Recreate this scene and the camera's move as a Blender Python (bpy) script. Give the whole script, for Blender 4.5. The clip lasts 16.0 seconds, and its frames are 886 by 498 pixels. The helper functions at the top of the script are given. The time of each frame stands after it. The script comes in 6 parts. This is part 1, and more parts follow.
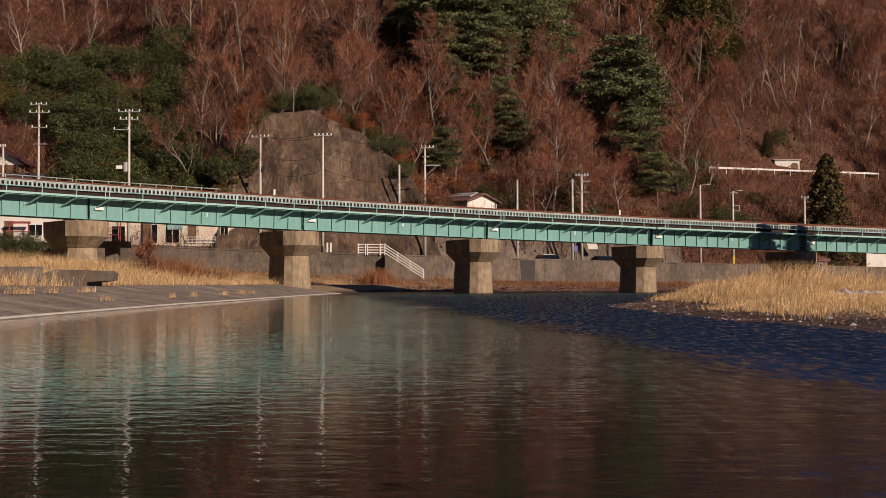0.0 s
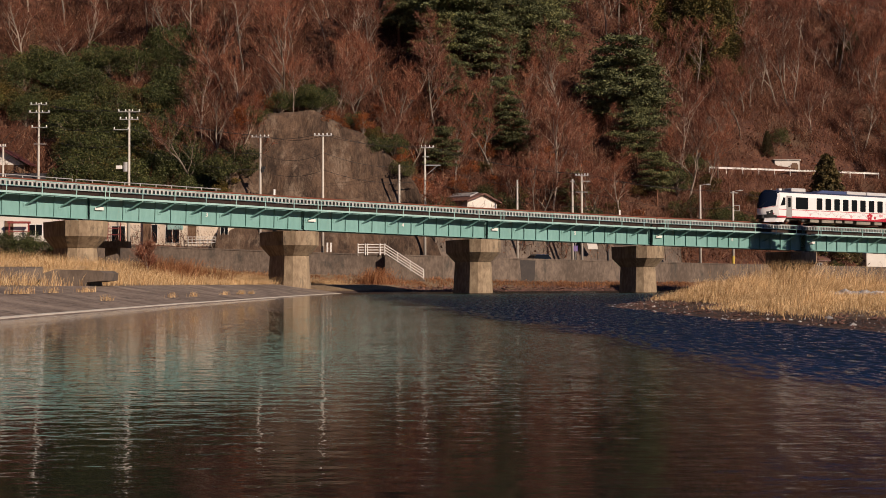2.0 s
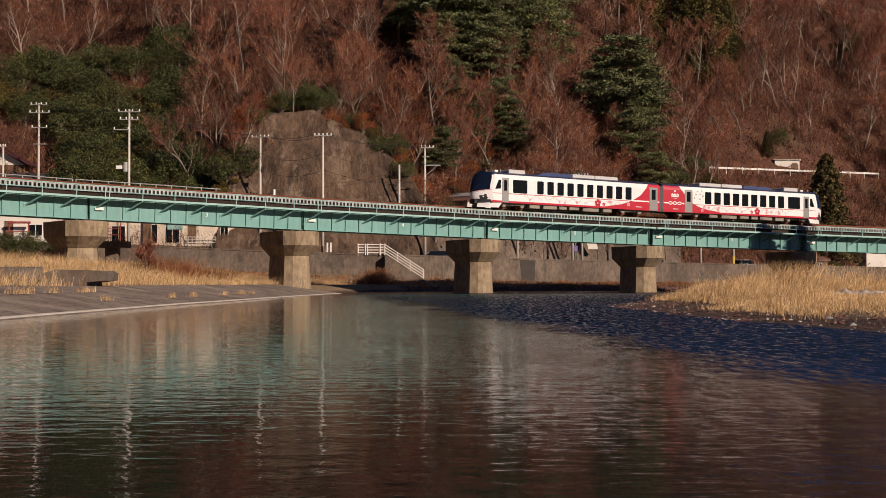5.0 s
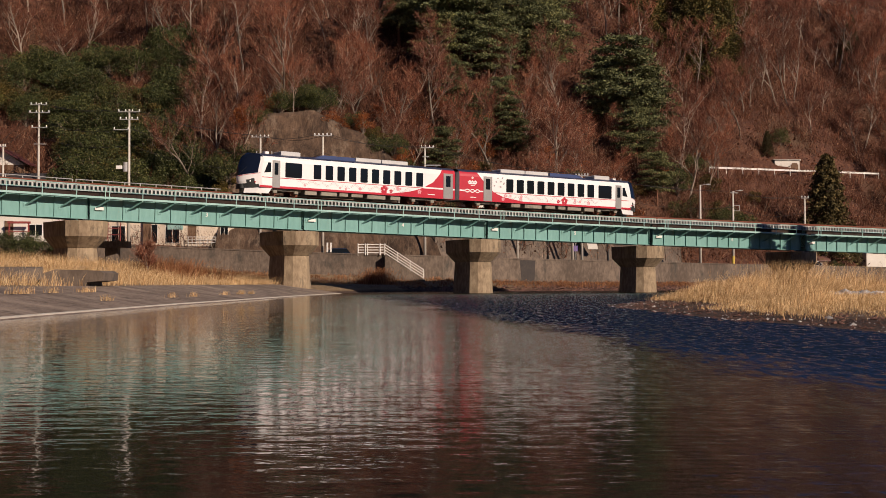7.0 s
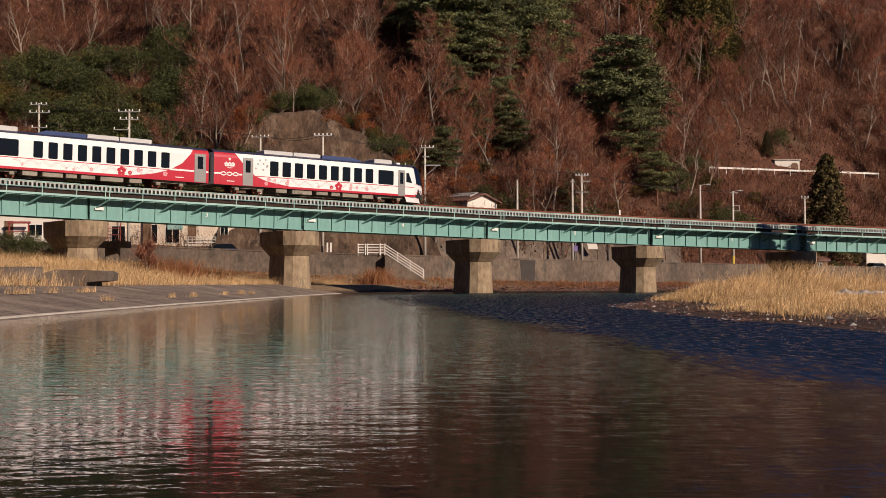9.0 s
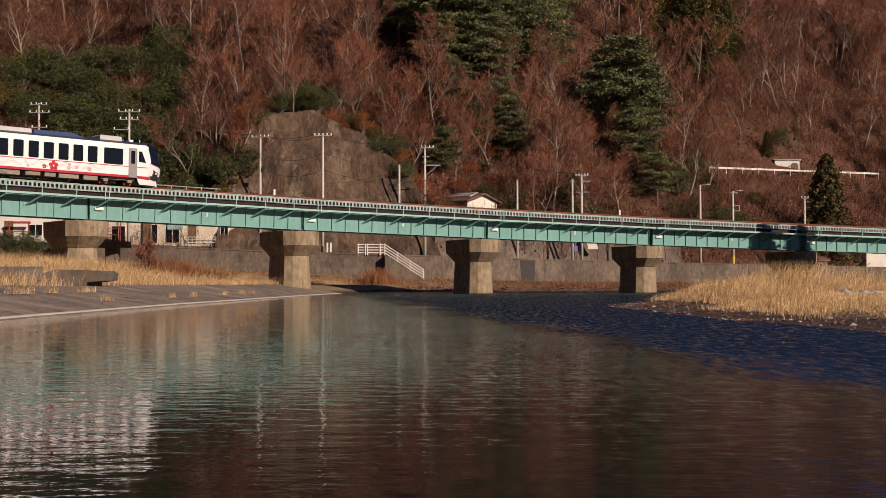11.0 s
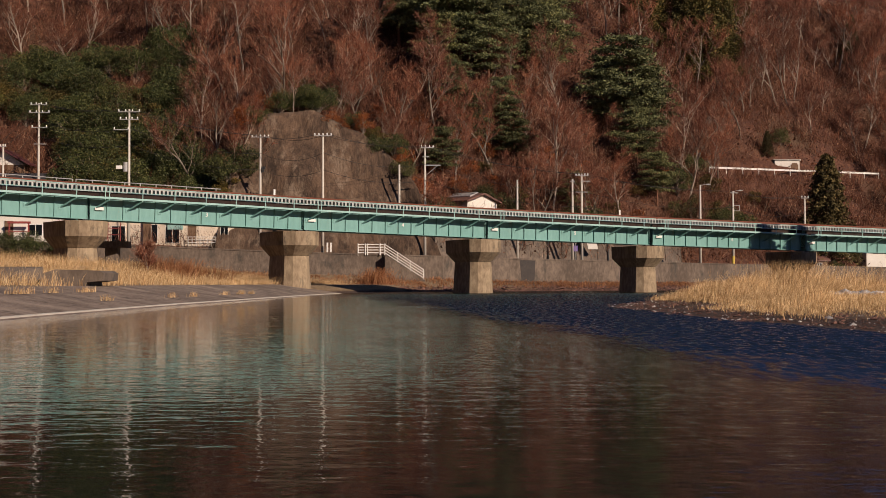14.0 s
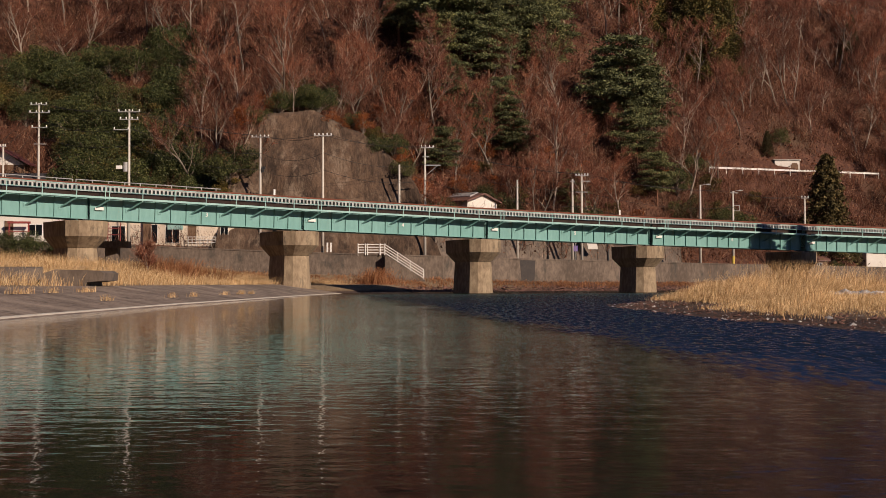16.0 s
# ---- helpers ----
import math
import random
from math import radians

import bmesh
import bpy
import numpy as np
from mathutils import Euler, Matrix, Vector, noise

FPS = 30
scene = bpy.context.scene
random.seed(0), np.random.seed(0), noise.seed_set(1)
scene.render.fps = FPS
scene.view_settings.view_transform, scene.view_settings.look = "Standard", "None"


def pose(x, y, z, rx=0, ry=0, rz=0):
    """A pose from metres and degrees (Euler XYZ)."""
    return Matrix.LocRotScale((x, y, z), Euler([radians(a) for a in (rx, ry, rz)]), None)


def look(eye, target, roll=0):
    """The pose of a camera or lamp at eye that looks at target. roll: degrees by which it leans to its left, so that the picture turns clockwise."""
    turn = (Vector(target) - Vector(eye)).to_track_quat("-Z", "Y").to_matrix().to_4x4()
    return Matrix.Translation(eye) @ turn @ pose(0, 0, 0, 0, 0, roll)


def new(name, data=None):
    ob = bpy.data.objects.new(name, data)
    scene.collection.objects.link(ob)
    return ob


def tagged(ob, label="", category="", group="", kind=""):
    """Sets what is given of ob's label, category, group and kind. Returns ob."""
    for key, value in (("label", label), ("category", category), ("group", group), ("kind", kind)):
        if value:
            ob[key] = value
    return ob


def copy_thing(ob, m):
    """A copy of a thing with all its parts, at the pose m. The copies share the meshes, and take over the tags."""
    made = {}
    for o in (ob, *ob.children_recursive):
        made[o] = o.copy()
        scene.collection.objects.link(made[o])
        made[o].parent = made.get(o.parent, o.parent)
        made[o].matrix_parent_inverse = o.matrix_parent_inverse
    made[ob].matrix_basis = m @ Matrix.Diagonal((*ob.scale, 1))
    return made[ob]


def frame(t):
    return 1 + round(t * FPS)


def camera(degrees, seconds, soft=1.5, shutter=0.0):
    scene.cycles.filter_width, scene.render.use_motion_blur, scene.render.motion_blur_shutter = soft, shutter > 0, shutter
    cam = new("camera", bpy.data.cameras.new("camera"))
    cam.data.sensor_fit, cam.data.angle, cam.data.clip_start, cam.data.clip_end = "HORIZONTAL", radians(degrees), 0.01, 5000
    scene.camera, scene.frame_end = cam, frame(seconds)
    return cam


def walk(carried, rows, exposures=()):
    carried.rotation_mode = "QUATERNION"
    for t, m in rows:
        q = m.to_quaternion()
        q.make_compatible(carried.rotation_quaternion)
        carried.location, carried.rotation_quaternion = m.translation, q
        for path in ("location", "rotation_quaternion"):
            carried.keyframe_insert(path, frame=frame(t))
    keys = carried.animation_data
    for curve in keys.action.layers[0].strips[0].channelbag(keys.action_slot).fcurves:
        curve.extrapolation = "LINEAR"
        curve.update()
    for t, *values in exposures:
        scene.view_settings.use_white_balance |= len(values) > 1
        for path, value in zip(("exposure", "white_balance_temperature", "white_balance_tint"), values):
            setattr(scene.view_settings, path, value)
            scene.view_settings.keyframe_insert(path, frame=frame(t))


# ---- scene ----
cam = camera(37.65, 16.0, soft=0.75)
EYE = pose(0, 0, 0.994, 91.494, 0, 0)
walk(cam, [(0, EYE), (16, EYE)])

# ---- world and sun ----
SUN_EL = radians(25.5)
SUN_DIR = Vector((0.682 * math.cos(SUN_EL), -0.731 * math.cos(SUN_EL), math.sin(SUN_EL)))
world = bpy.data.worlds.new("world")
scene.world = world
world.use_nodes = True
wn = world.node_tree
sky = wn.nodes.new("ShaderNodeTexSky")
sky.sky_type = "NISHITA"
sky.sun_disc = False
sky.sun_elevation = SUN_EL
sky.sun_rotation = math.atan2(SUN_DIR.x, SUN_DIR.y)
sky.dust_density = 0.0
sky.altitude = 3500
sky.ozone_density = 10.0
wn.nodes["Background"].inputs["Strength"].default_value = 0.05
wn.links.new(sky.outputs[0], wn.nodes["Background"].inputs["Color"])
sun = new("sun", bpy.data.lights.new("sun", "SUN"))
sun.data.energy = 4.65
sun.data.angle = radians(0.5)
sun.data.color = (1.0, 0.83, 0.69)
sun.matrix_world = look(SUN_DIR * 300, (0, 0, 0))
scene.view_settings.exposure = 0.12


# ---- materials ----
def shader(name, rough=0.8, metal=0.0):
    m = bpy.data.materials.new(name)
    m.use_nodes = True
    t = m.node_tree
    b = t.nodes["Principled BSDF"]
    b.inputs["Roughness"].default_value = rough
    b.inputs["Metallic"].default_value = metal
    return m, t, b


def coords(t, scale=(1, 1, 1), space="Object"):
    c = t.nodes.new("ShaderNodeTexCoord")
    p = t.nodes.new("ShaderNodeMapping")
    p.inputs["Scale"].default_value = scale
    t.links.new(c.outputs[space], p.inputs[0])
    return p.outputs[0]


def noise_tex(t, vec, scale, detail=4, rough=0.6):
    n = t.nodes.new("ShaderNodeTexNoise")
    n.inputs["Scale"].default_value = scale
    n.inputs["Detail"].default_value = detail
    n.inputs["Roughness"].default_value = rough
    if vec is not None:
        t.links.new(vec, n.inputs["Vector"])
    return n.outputs["Fac"]


def ramp(t, fac, stops):
    r = t.nodes.new("ShaderNodeValToRGB")
    e = r.color_ramp.elements
    while len(e) < len(stops):
        e.new(0.5)
    for i, (pos, col) in enumerate(stops):
        e[i].position = pos
        e[i].color = (*col, 1)
    t.links.new(fac, r.inputs[0])
    return r.outputs[0]


def mix(t, fac, a, b, mode="MIX"):
    n = t.nodes.new("ShaderNodeMix")
    n.data_type, n.blend_type = "RGBA", mode
    for v, i in ((fac, 0), (a, 6), (b, 7)):
        if isinstance(v, (int, float)):
            n.inputs[i].default_value = v
        elif isinstance(v, tuple):
            n.inputs[i].default_value = (*v, 1)
        else:
            t.links.new(v, n.inputs[i])
    return n.outputs[2]


def bump(t, b, height, strength=0.3, dist=0.05):
    n = t.nodes.new("ShaderNodeBump")
    n.inputs["Strength"].default_value = strength
    n.inputs["Distance"].default_value = dist
    t.links.new(height, n.inputs["Height"])
    t.links.new(n.outputs[0], b.inputs["Normal"])


def surface(name, dark, light, rough=0.8, metal=0.0, big=0.4, fine=6.0, stain=None, stain_at=0.62, stretch=(1, 1, 1), relief=0.3, relief_d=0.02, vary=0.0, space="Object", island=0.0, span=(0.34, 0.66)):
    """Two-scale mottled material with optional stains and relief."""
    m, t, b = shader(name, rough, metal)
    v = coords(t, stretch, space)
    n1, n2 = noise_tex(t, v, big, 5), noise_tex(t, v, fine, 6, 0.7)
    s = t.nodes.new("ShaderNodeMath")
    s.operation = "MULTIPLY_ADD"
    s.inputs[1].default_value = 0.5
    t.links.new(n2, s.inputs[0])
    h = t.nodes.new("ShaderNodeMath")
    h.operation = "MULTIPLY"
    h.inputs[1].default_value = 0.5
    t.links.new(n1, h.inputs[0])
    t.links.new(h.outputs[0], s.inputs[2])
    c = ramp(t, s.outputs[0], [(span[0], dark), (span[1], light)])
    if stain:
        k = ramp(t, noise_tex(t, v, big * 2.3, 6, 0.75), [(stain_at - 0.07, (0, 0, 0)), (stain_at + 0.07, (1, 1, 1))])
        c = mix(t, k, c, stain)
    if vary:
        o = t.nodes.new("ShaderNodeObjectInfo")
        g = ramp(t, o.outputs["Random"], [(0, (1 - vary,) * 3), (1, (1 + vary,) * 3)])
        c = mix(t, 1.0, c, g, "MULTIPLY")
    if island:
        o = t.nodes.new("ShaderNodeNewGeometry")
        g = ramp(t, o.outputs["Random Per Island"], [(0, (1 - island,) * 3), (1, (1 + island,) * 3)])
        c = mix(t, 1.0, c, g, "MULTIPLY")
    t.links.new(c, b.inputs["Base Color"])
    if relief:
        bump(t, b, n2, relief, relief_d)
    return m


def leafy(name, stops, rough=0.65, trans=0.25, per_thing=True):
    """Leaves, twigs and blades: colour varies from piece to piece and from thing to thing."""
    m, t, b = shader(name, rough)
    g = t.nodes.new("ShaderNodeNewGeometry")
    o = t.nodes.new("ShaderNodeObjectInfo")
    c = ramp(t, g.outputs["Random Per Island"], stops)
    k = ramp(t, o.outputs["Random"], [(0, (0.7, 0.66, 0.62)), (0.5, (1, 1, 1)), (1, (1.25, 1.12, 0.98))])
    if per_thing:
        c = mix(t, 1.0, c, k, "MULTIPLY")
    n = noise_tex(t, coords(t, space="Object"), 0.5, 3)
    c = mix(t, 1.0, c, ramp(t, n, [(0.3, (0.7,) * 3), (0.7, (1.3,) * 3)]), "MULTIPLY")
    t.links.new(c, b.inputs["Base Color"])
    b.inputs["Specular IOR Level"].default_value = 0.2
    if trans:
        tr = t.nodes.new("ShaderNodeBsdfTranslucent")
        t.links.new(c, tr.inputs[0])
        ms = t.nodes.new("ShaderNodeMixShader")
        ms.inputs[0].default_value = trans
        t.links.new(b.outputs[0], ms.inputs[1])
        t.links.new(tr.outputs[0], ms.inputs[2])
        t.links.new(ms.outputs[0], t.nodes["Material Output"].inputs[0])
    return m


MAT = {}
MAT["girder"] = surface("girder_paint", (0.105, 0.25, 0.22), (0.185, 0.365, 0.33), 0.5, big=0.25, fine=3, stain=(0.16, 0.20, 0.15), stain_at=0.66, stretch=(1, 1, 0.25), relief=0.1)
MAT["rail_paint"] = surface("handrail_paint", (0.20, 0.38, 0.34), (0.36, 0.52, 0.48), 0.5, big=0.8, fine=7, stain=(0.2, 0.15, 0.1), stain_at=0.7)
MAT["steel_dark"] = surface("walkway_steel", (0.07, 0.10, 0.09), (0.13, 0.17, 0.15), 0.7, big=0.8, fine=9)
MAT["rust"] = surface("rusty_rail", (0.09, 0.025, 0.012), (0.20, 0.06, 0.03), 0.85, big=1, fine=12)
MAT["tie"] = surface("sleeper_wood", (0.30, 0.305, 0.285), (0.50, 0.50, 0.47), 0.85, big=1.5, fine=14, vary=0.25, stain=(0.10, 0.07, 0.05))
# near-black brown that puts the deck's shade into the colour of added pieces
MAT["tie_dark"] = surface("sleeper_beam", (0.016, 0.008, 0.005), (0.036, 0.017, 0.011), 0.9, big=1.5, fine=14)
MAT["pier"] = surface("weathered_pier_concrete", (0.15, 0.10, 0.06), (0.36, 0.27, 0.17), 0.9, big=0.35, fine=3, stain=(0.07, 0.055, 0.04), stain_at=0.62, stretch=(1, 1, 0.42), relief=0.6, relief_d=0.06, span=(0.40, 0.62))
MAT["concrete"] = surface("grey_concrete", (0.085, 0.061, 0.045), (0.19, 0.142, 0.106), 0.92, big=0.25, fine=3, stain=(0.06, 0.05, 0.04), stain_at=0.6, stretch=(1, 1, 0.5), relief=0.4, relief_d=0.03, span=(0.41, 0.60))
MAT["damp"] = surface("damp_concrete", (0.018, 0.013, 0.011), (0.05, 0.036, 0.028), 0.7, big=0.6, fine=4, relief=0.3)
MAT["revet"] = surface("revetment_concrete", (0.14, 0.10, 0.076), (0.29, 0.222, 0.17), 0.9, big=0.4, fine=4, stain=(0.06, 0.045, 0.035), stain_at=0.6, relief=0.5, relief_d=0.03, vary=0.12, span=(0.41, 0.60))
MAT["shot"] = surface("sprayed_mortar", (0.034, 0.019, 0.011), (0.135, 0.080, 0.048), 0.95, big=0.22, fine=1.6, stain=(0.20, 0.14, 0.095), stain_at=0.58, stretch=(1, 1, 0.25), relief=0.9, relief_d=0.25, span=(0.41, 0.60))
MAT["asphalt"] = surface("asphalt", (0.035, 0.033, 0.03), (0.065, 0.06, 0.055), 0.95, fine=20)
MAT["pole"] = surface("pole_concrete", (0.42, 0.37, 0.31), (0.62, 0.56, 0.48), 0.8, big=0.5, fine=6, stain=(0.25, 0.2, 0.16), stain_at=0.66)
MAT["pole_steel"] = surface("galvanised_steel", (0.3, 0.29, 0.28), (0.5, 0.48, 0.46), 0.5, 0.4)
MAT["black"] = surface("black_rubber", (0.012, 0.012, 0.012), (0.03, 0.03, 0.03), 0.7)
MAT["white_rail"] = surface("white_enamel", (0.66, 0.62, 0.56), (0.82, 0.78, 0.72), 0.5, stain=(0.4, 0.3, 0.22), stain_at=0.72)
MAT["ceramic"] = surface("white_ceramic", (0.7, 0.68, 0.64), (0.85, 0.83, 0.8), 0.25, relief=0)
MAT["plaster"] = surface("cream_plaster", (0.58, 0.46, 0.34), (0.72, 0.60, 0.47), 0.9, big=0.4, stain=(0.42, 0.32, 0.23), stain_at=0.68)
MAT["plaster_w"] = surface("white_plaster", (0.62, 0.55, 0.47), (0.78, 0.72, 0.64), 0.9, big=0.4, stain=(0.45, 0.38, 0.3), stain_at=0.68)
MAT["roof_brown"] = surface("brown_metal_roof", (0.12, 0.055, 0.04), (0.2, 0.10, 0.075), 0.6, stretch=(4, 1, 1))
MAT["roof_dark"] = surface("dark_tile_roof", (0.03, 0.028, 0.03), (0.07, 0.06, 0.06), 0.6)
MAT["roof_maroon"] = surface("maroon_metal_roof", (0.05, 0.012, 0.014), (0.10, 0.025, 0.028), 0.6, stretch=(4, 1, 1))
MAT["roof_pale"] = surface("pale_metal_roof", (0.4, 0.38, 0.36), (0.6, 0.57, 0.54), 0.4, 0.3)
MAT["wood"] = surface("brown_timber", (0.10, 0.055, 0.03), (0.22, 0.13, 0.075), 0.85, stretch=(1, 1, 6))
MAT["red_paint"] = surface("faded_red_paint", (0.20, 0.035, 0.03), (0.32, 0.06, 0.05), 0.6)
MAT["purple"] = surface("purple_cloth", (0.16, 0.10, 0.28), (0.25, 0.17, 0.4), 0.8)
MAT["yellow"] = surface("yellow_band", (0.5, 0.34, 0.04), (0.65, 0.46, 0.08), 0.6)
MAT["stone"] = surface("river_stone", (0.04, 0.018, 0.012), (0.21, 0.105, 0.075), 0.85, big=0.8, fine=5, island=0.55)
MAT["stone_w"] = surface("pale_river_stone", (0.28, 0.25, 0.23), (0.56, 0.52, 0.48), 0.85, big=0.8, fine=5, island=0.35)
MAT["bark"] = surface("pale_bark", (0.10, 0.07, 0.052), (0.40, 0.32, 0.25), 0.9, big=0.5, fine=3, stretch=(1, 1, 0.3), vary=0.4)
MAT["bark_pine"] = surface("red_pine_bark", (0.10, 0.045, 0.025), (0.24, 0.11, 0.06), 0.9, big=0.8, fine=5)
MAT["twig"] = leafy("bare_twigs", [(0, (0.086, 0.029, 0.017)), (0.5, (0.165, 0.056, 0.033)), (0.82, (0.27, 0.112, 0.068)), (1, (0.46, 0.30, 0.21))], 0.85, 0.0)
MAT["brush"] = leafy("hill_brush", [(0, (0.034, 0.015, 0.010)), (0.4, (0.10, 0.038, 0.021)), (0.8, (0.21, 0.082, 0.043)), (0.93, (0.30, 0.16, 0.10)), (1, (0.46, 0.32, 0.22))], 0.85, 0.1)
MAT["rustleaf"] = leafy("russet_leaves", [(0, (0.13, 0.03, 0.012)), (0.5, (0.30, 0.085, 0.028)), (1, (0.46, 0.19, 0.06))], 0.7, 0.3)
MAT["pine"] = leafy("pine_needles", [(0, (0.045, 0.054, 0.026)), (0.5, (0.118, 0.132, 0.058)), (1, (0.24, 0.245, 0.105))], 0.6, 0.15)
MAT["cedar"] = leafy("cedar_foliage", [(0, (0.04, 0.042, 0.014)), (0.5, (0.10, 0.088, 0.028)), (1, (0.19, 0.14, 0.045))], 0.7, 0.15)
MAT["conifer"] = leafy("dull_conifer_foliage", [(0, (0.028, 0.024, 0.010)), (0.5, (0.075, 0.064, 0.026)), (1, (0.15, 0.115, 0.048))], 0.75, 0.1)
MAT["leaf"] = leafy("evergreen_leaves", [(0, (0.022, 0.030, 0.013)), (0.5, (0.06, 0.074, 0.024)), (0.85, (0.11, 0.12, 0.042)), (1, (0.20, 0.19, 0.08))], 0.45, 0.2)
MAT["leaf_y"] = leafy("yellowing_leaves", [(0, (0.04, 0.04, 0.014)), (0.5, (0.10, 0.085, 0.025)), (1, (0.22, 0.15, 0.05))], 0.6, 0.3)
MAT["grass"] = leafy("dry_silver_grass", [(0, (0.22, 0.115, 0.045)), (0.5, (0.54, 0.335, 0.155)), (1, (0.83, 0.61, 0.345))], 0.75, 0.15, False)
MAT["grass_red"] = leafy("russet_weeds", [(0, (0.14, 0.055, 0.025)), (0.5, (0.30, 0.13, 0.06)), (1, (0.42, 0.22, 0.11))], 0.8, 0.3)


def ground_material():
    m, t, b = shader("leaf_litter_and_soil", 0.95)
    v = coords(t)
    litter = ramp(t, noise_tex(t, v, 0.9, 8, 0.75), [(0.3, (0.035, 0.015, 0.009)), (0.5, (0.095, 0.036, 0.019)), (0.7, (0.18, 0.074, 0.038))])
    moss = ramp(t, noise_tex(t, v, 0.05, 5), [(0.5, (0, 0, 0)), (0.62, (1, 1, 1))])
    c = mix(t, moss, litter, (0.10, 0.055, 0.03))
    straw = ramp(t, noise_tex(t, v, 3.0, 8, 0.7), [(0.3, (0.12, 0.075, 0.04)), (0.7, (0.36, 0.25, 0.14))])
    sx = t.nodes.new("ShaderNodeSeparateXYZ")
    t.links.new(v, sx.inputs[0])
    low = t.nodes.new("ShaderNodeMapRange")
    for i, val in ((1, 150.0), (2, 156.0), (3, 0.0), (4, 1.0)):
        low.inputs[i].default_value = val
    t.links.new(sx.outputs["Y"], low.inputs[0])
    c = mix(t, low.outputs[0], straw, c)
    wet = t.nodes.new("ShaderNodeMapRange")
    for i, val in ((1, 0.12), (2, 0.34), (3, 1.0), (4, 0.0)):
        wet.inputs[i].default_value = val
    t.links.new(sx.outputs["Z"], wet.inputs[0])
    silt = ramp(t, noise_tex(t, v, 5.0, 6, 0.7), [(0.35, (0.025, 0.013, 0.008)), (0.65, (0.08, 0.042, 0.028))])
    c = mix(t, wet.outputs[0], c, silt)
    t.links.new(c, b.inputs["Base Color"])
    bump(t, b, noise_tex(t, v, 2.5, 8, 0.8), 0.8, 0.2)
    return m


def water_material():
    """River water: calm reach and a wind-ruffled reach; ripples ride with the sheet, the ruffled reach stays in its place."""
    m, t, b = shader("river_water", 0.03)
    b.inputs["Base Color"].default_value = (0.008, 0.010, 0.010, 1)
    b.inputs["IOR"].default_value = 1.333
    g = t.nodes.new("ShaderNodeNewGeometry")
    sx = t.nodes.new("ShaderNodeSeparateXYZ")
    t.links.new(g.outputs["Position"], sx.inputs[0])
    a = t.nodes.new("ShaderNodeMath")
    a.operation = "MULTIPLY_ADD"
    a.inputs[1].default_value = 0.13
    t.links.new(sx.outputs["Y"], a.inputs[0])
    t.links.new(sx.outputs["X"], a.inputs[2])
    wob = t.nodes.new("ShaderNodeMath")
    wob.operation = "MULTIPLY_ADD"
    wob.inputs[1].default_value = 6.0
    mp = t.nodes.new("ShaderNodeMapping")
    mp.inputs["Scale"].default_value = (0.35, 0.16, 1)
    t.links.new(g.outputs["Position"], mp.inputs[0])
    t.links.new(noise_tex(t, mp.outputs[0], 1.0, 5, 0.7), wob.inputs[0])
    t.links.new(a.outputs[0], wob.inputs[2])
    mr = t.nodes.new("ShaderNodeMapRange")
    mr.interpolation_type = "SMOOTHSTEP"
    for i, val in ((1, 2.0), (2, 8.5), (3, 0.0), (4, 1.0)):
        mr.inputs[i].default_value = val
    t.links.new(wob.outputs[0], mr.inputs[0])
    ruffled = mr.outputs[0]
    # the gustiest reach, out in the stream
    far = t.nodes.new("ShaderNodeMapRange")
    far.interpolation_type = "SMOOTHSTEP"
    for i, val in ((1, 7.6), (2, 11.2), (3, 0.0), (4, 1.0)):
        far.inputs[i].default_value = val
    t.links.new(wob.outputs[0], far.inputs[0])
    lift = t.nodes.new("ShaderNodeMath")
    lift.operation = "MULTIPLY_ADD"
    lift.inputs[1].default_value = 0.16
    t.links.new(ruffled, lift.inputs[0])
    t.links.new(far.outputs[0], lift.inputs[2])
    v = coords(t, (0.62, 1.0, 1.0))
    w1 = noise_tex(t, v, 1.1, 3, 0.5)
    w2 = noise_tex(t, v, 3.8, 3, 0.5)
    w3 = noise_tex(t, coords(t, (0.4, 1.0, 1.0)), 9.0, 3, 0.6)
    s1 = t.nodes.new("ShaderNodeMath")
    s1.operation = "MULTIPLY_ADD"
    s1.inputs[1].default_value = 0.54
    t.links.new(w2, s1.inputs[0])
    w0 = t.nodes.new("ShaderNodeMath")
    w0.operation = "MULTIPLY"
    w0.inputs[1].default_value = 0.14
    t.links.new(w1, w0.inputs[0])
    t.links.new(w0.outputs[0], s1.inputs[2])
    amp = t.nodes.new("ShaderNodeMapRange")
    for i, val in ((1, 0.0), (2, 1.0), (3, 0.04), (4, 0.5)):
        amp.inputs[i].default_value = val
    t.links.new(ruffled, amp.inputs[0])
    s2 = t.nodes.new("ShaderNodeMath")
    s2.operation = "MULTIPLY_ADD"
    t.links.new(w3, s2.inputs[0])
    t.links.new(amp.outputs[0], s2.inputs[1])
    t.links.new(s1.outputs[0], s2.inputs[2])
    bp = t.nodes.new("ShaderNodeBump")
    bp.inputs["Strength"].default_value = 1.0
    bp.inputs["Distance"].default_value = 0.0128
    t.links.new(s2.outputs[0], bp.inputs["Height"])
    # wavelets of the ruffled reach lean upstream in short gusty patches
    gust = t.nodes.new("ShaderNodeMapRange")
    for i, val in ((1, 0.38), (2, 0.62), (3, 0.0), (4, 0.36)):
        gust.inputs[i].default_value = val
    t.links.new(noise_tex(t, coords(t, (6.0, 1.5, 1.0)), 1.0, 5, 0.8), gust.inputs[0])
    gm = t.nodes.new("ShaderNodeMath")
    gm.operation = "MULTIPLY"
    t.links.new(gust.outputs[0], gm.inputs[0])
    t.links.new(lift.outputs[0], gm.inputs[1])
    lean = t.nodes.new("ShaderNodeVectorMath")
    lean.operation = "SCALE"
    lean.inputs[0].default_value = (0.1, -1, 0)
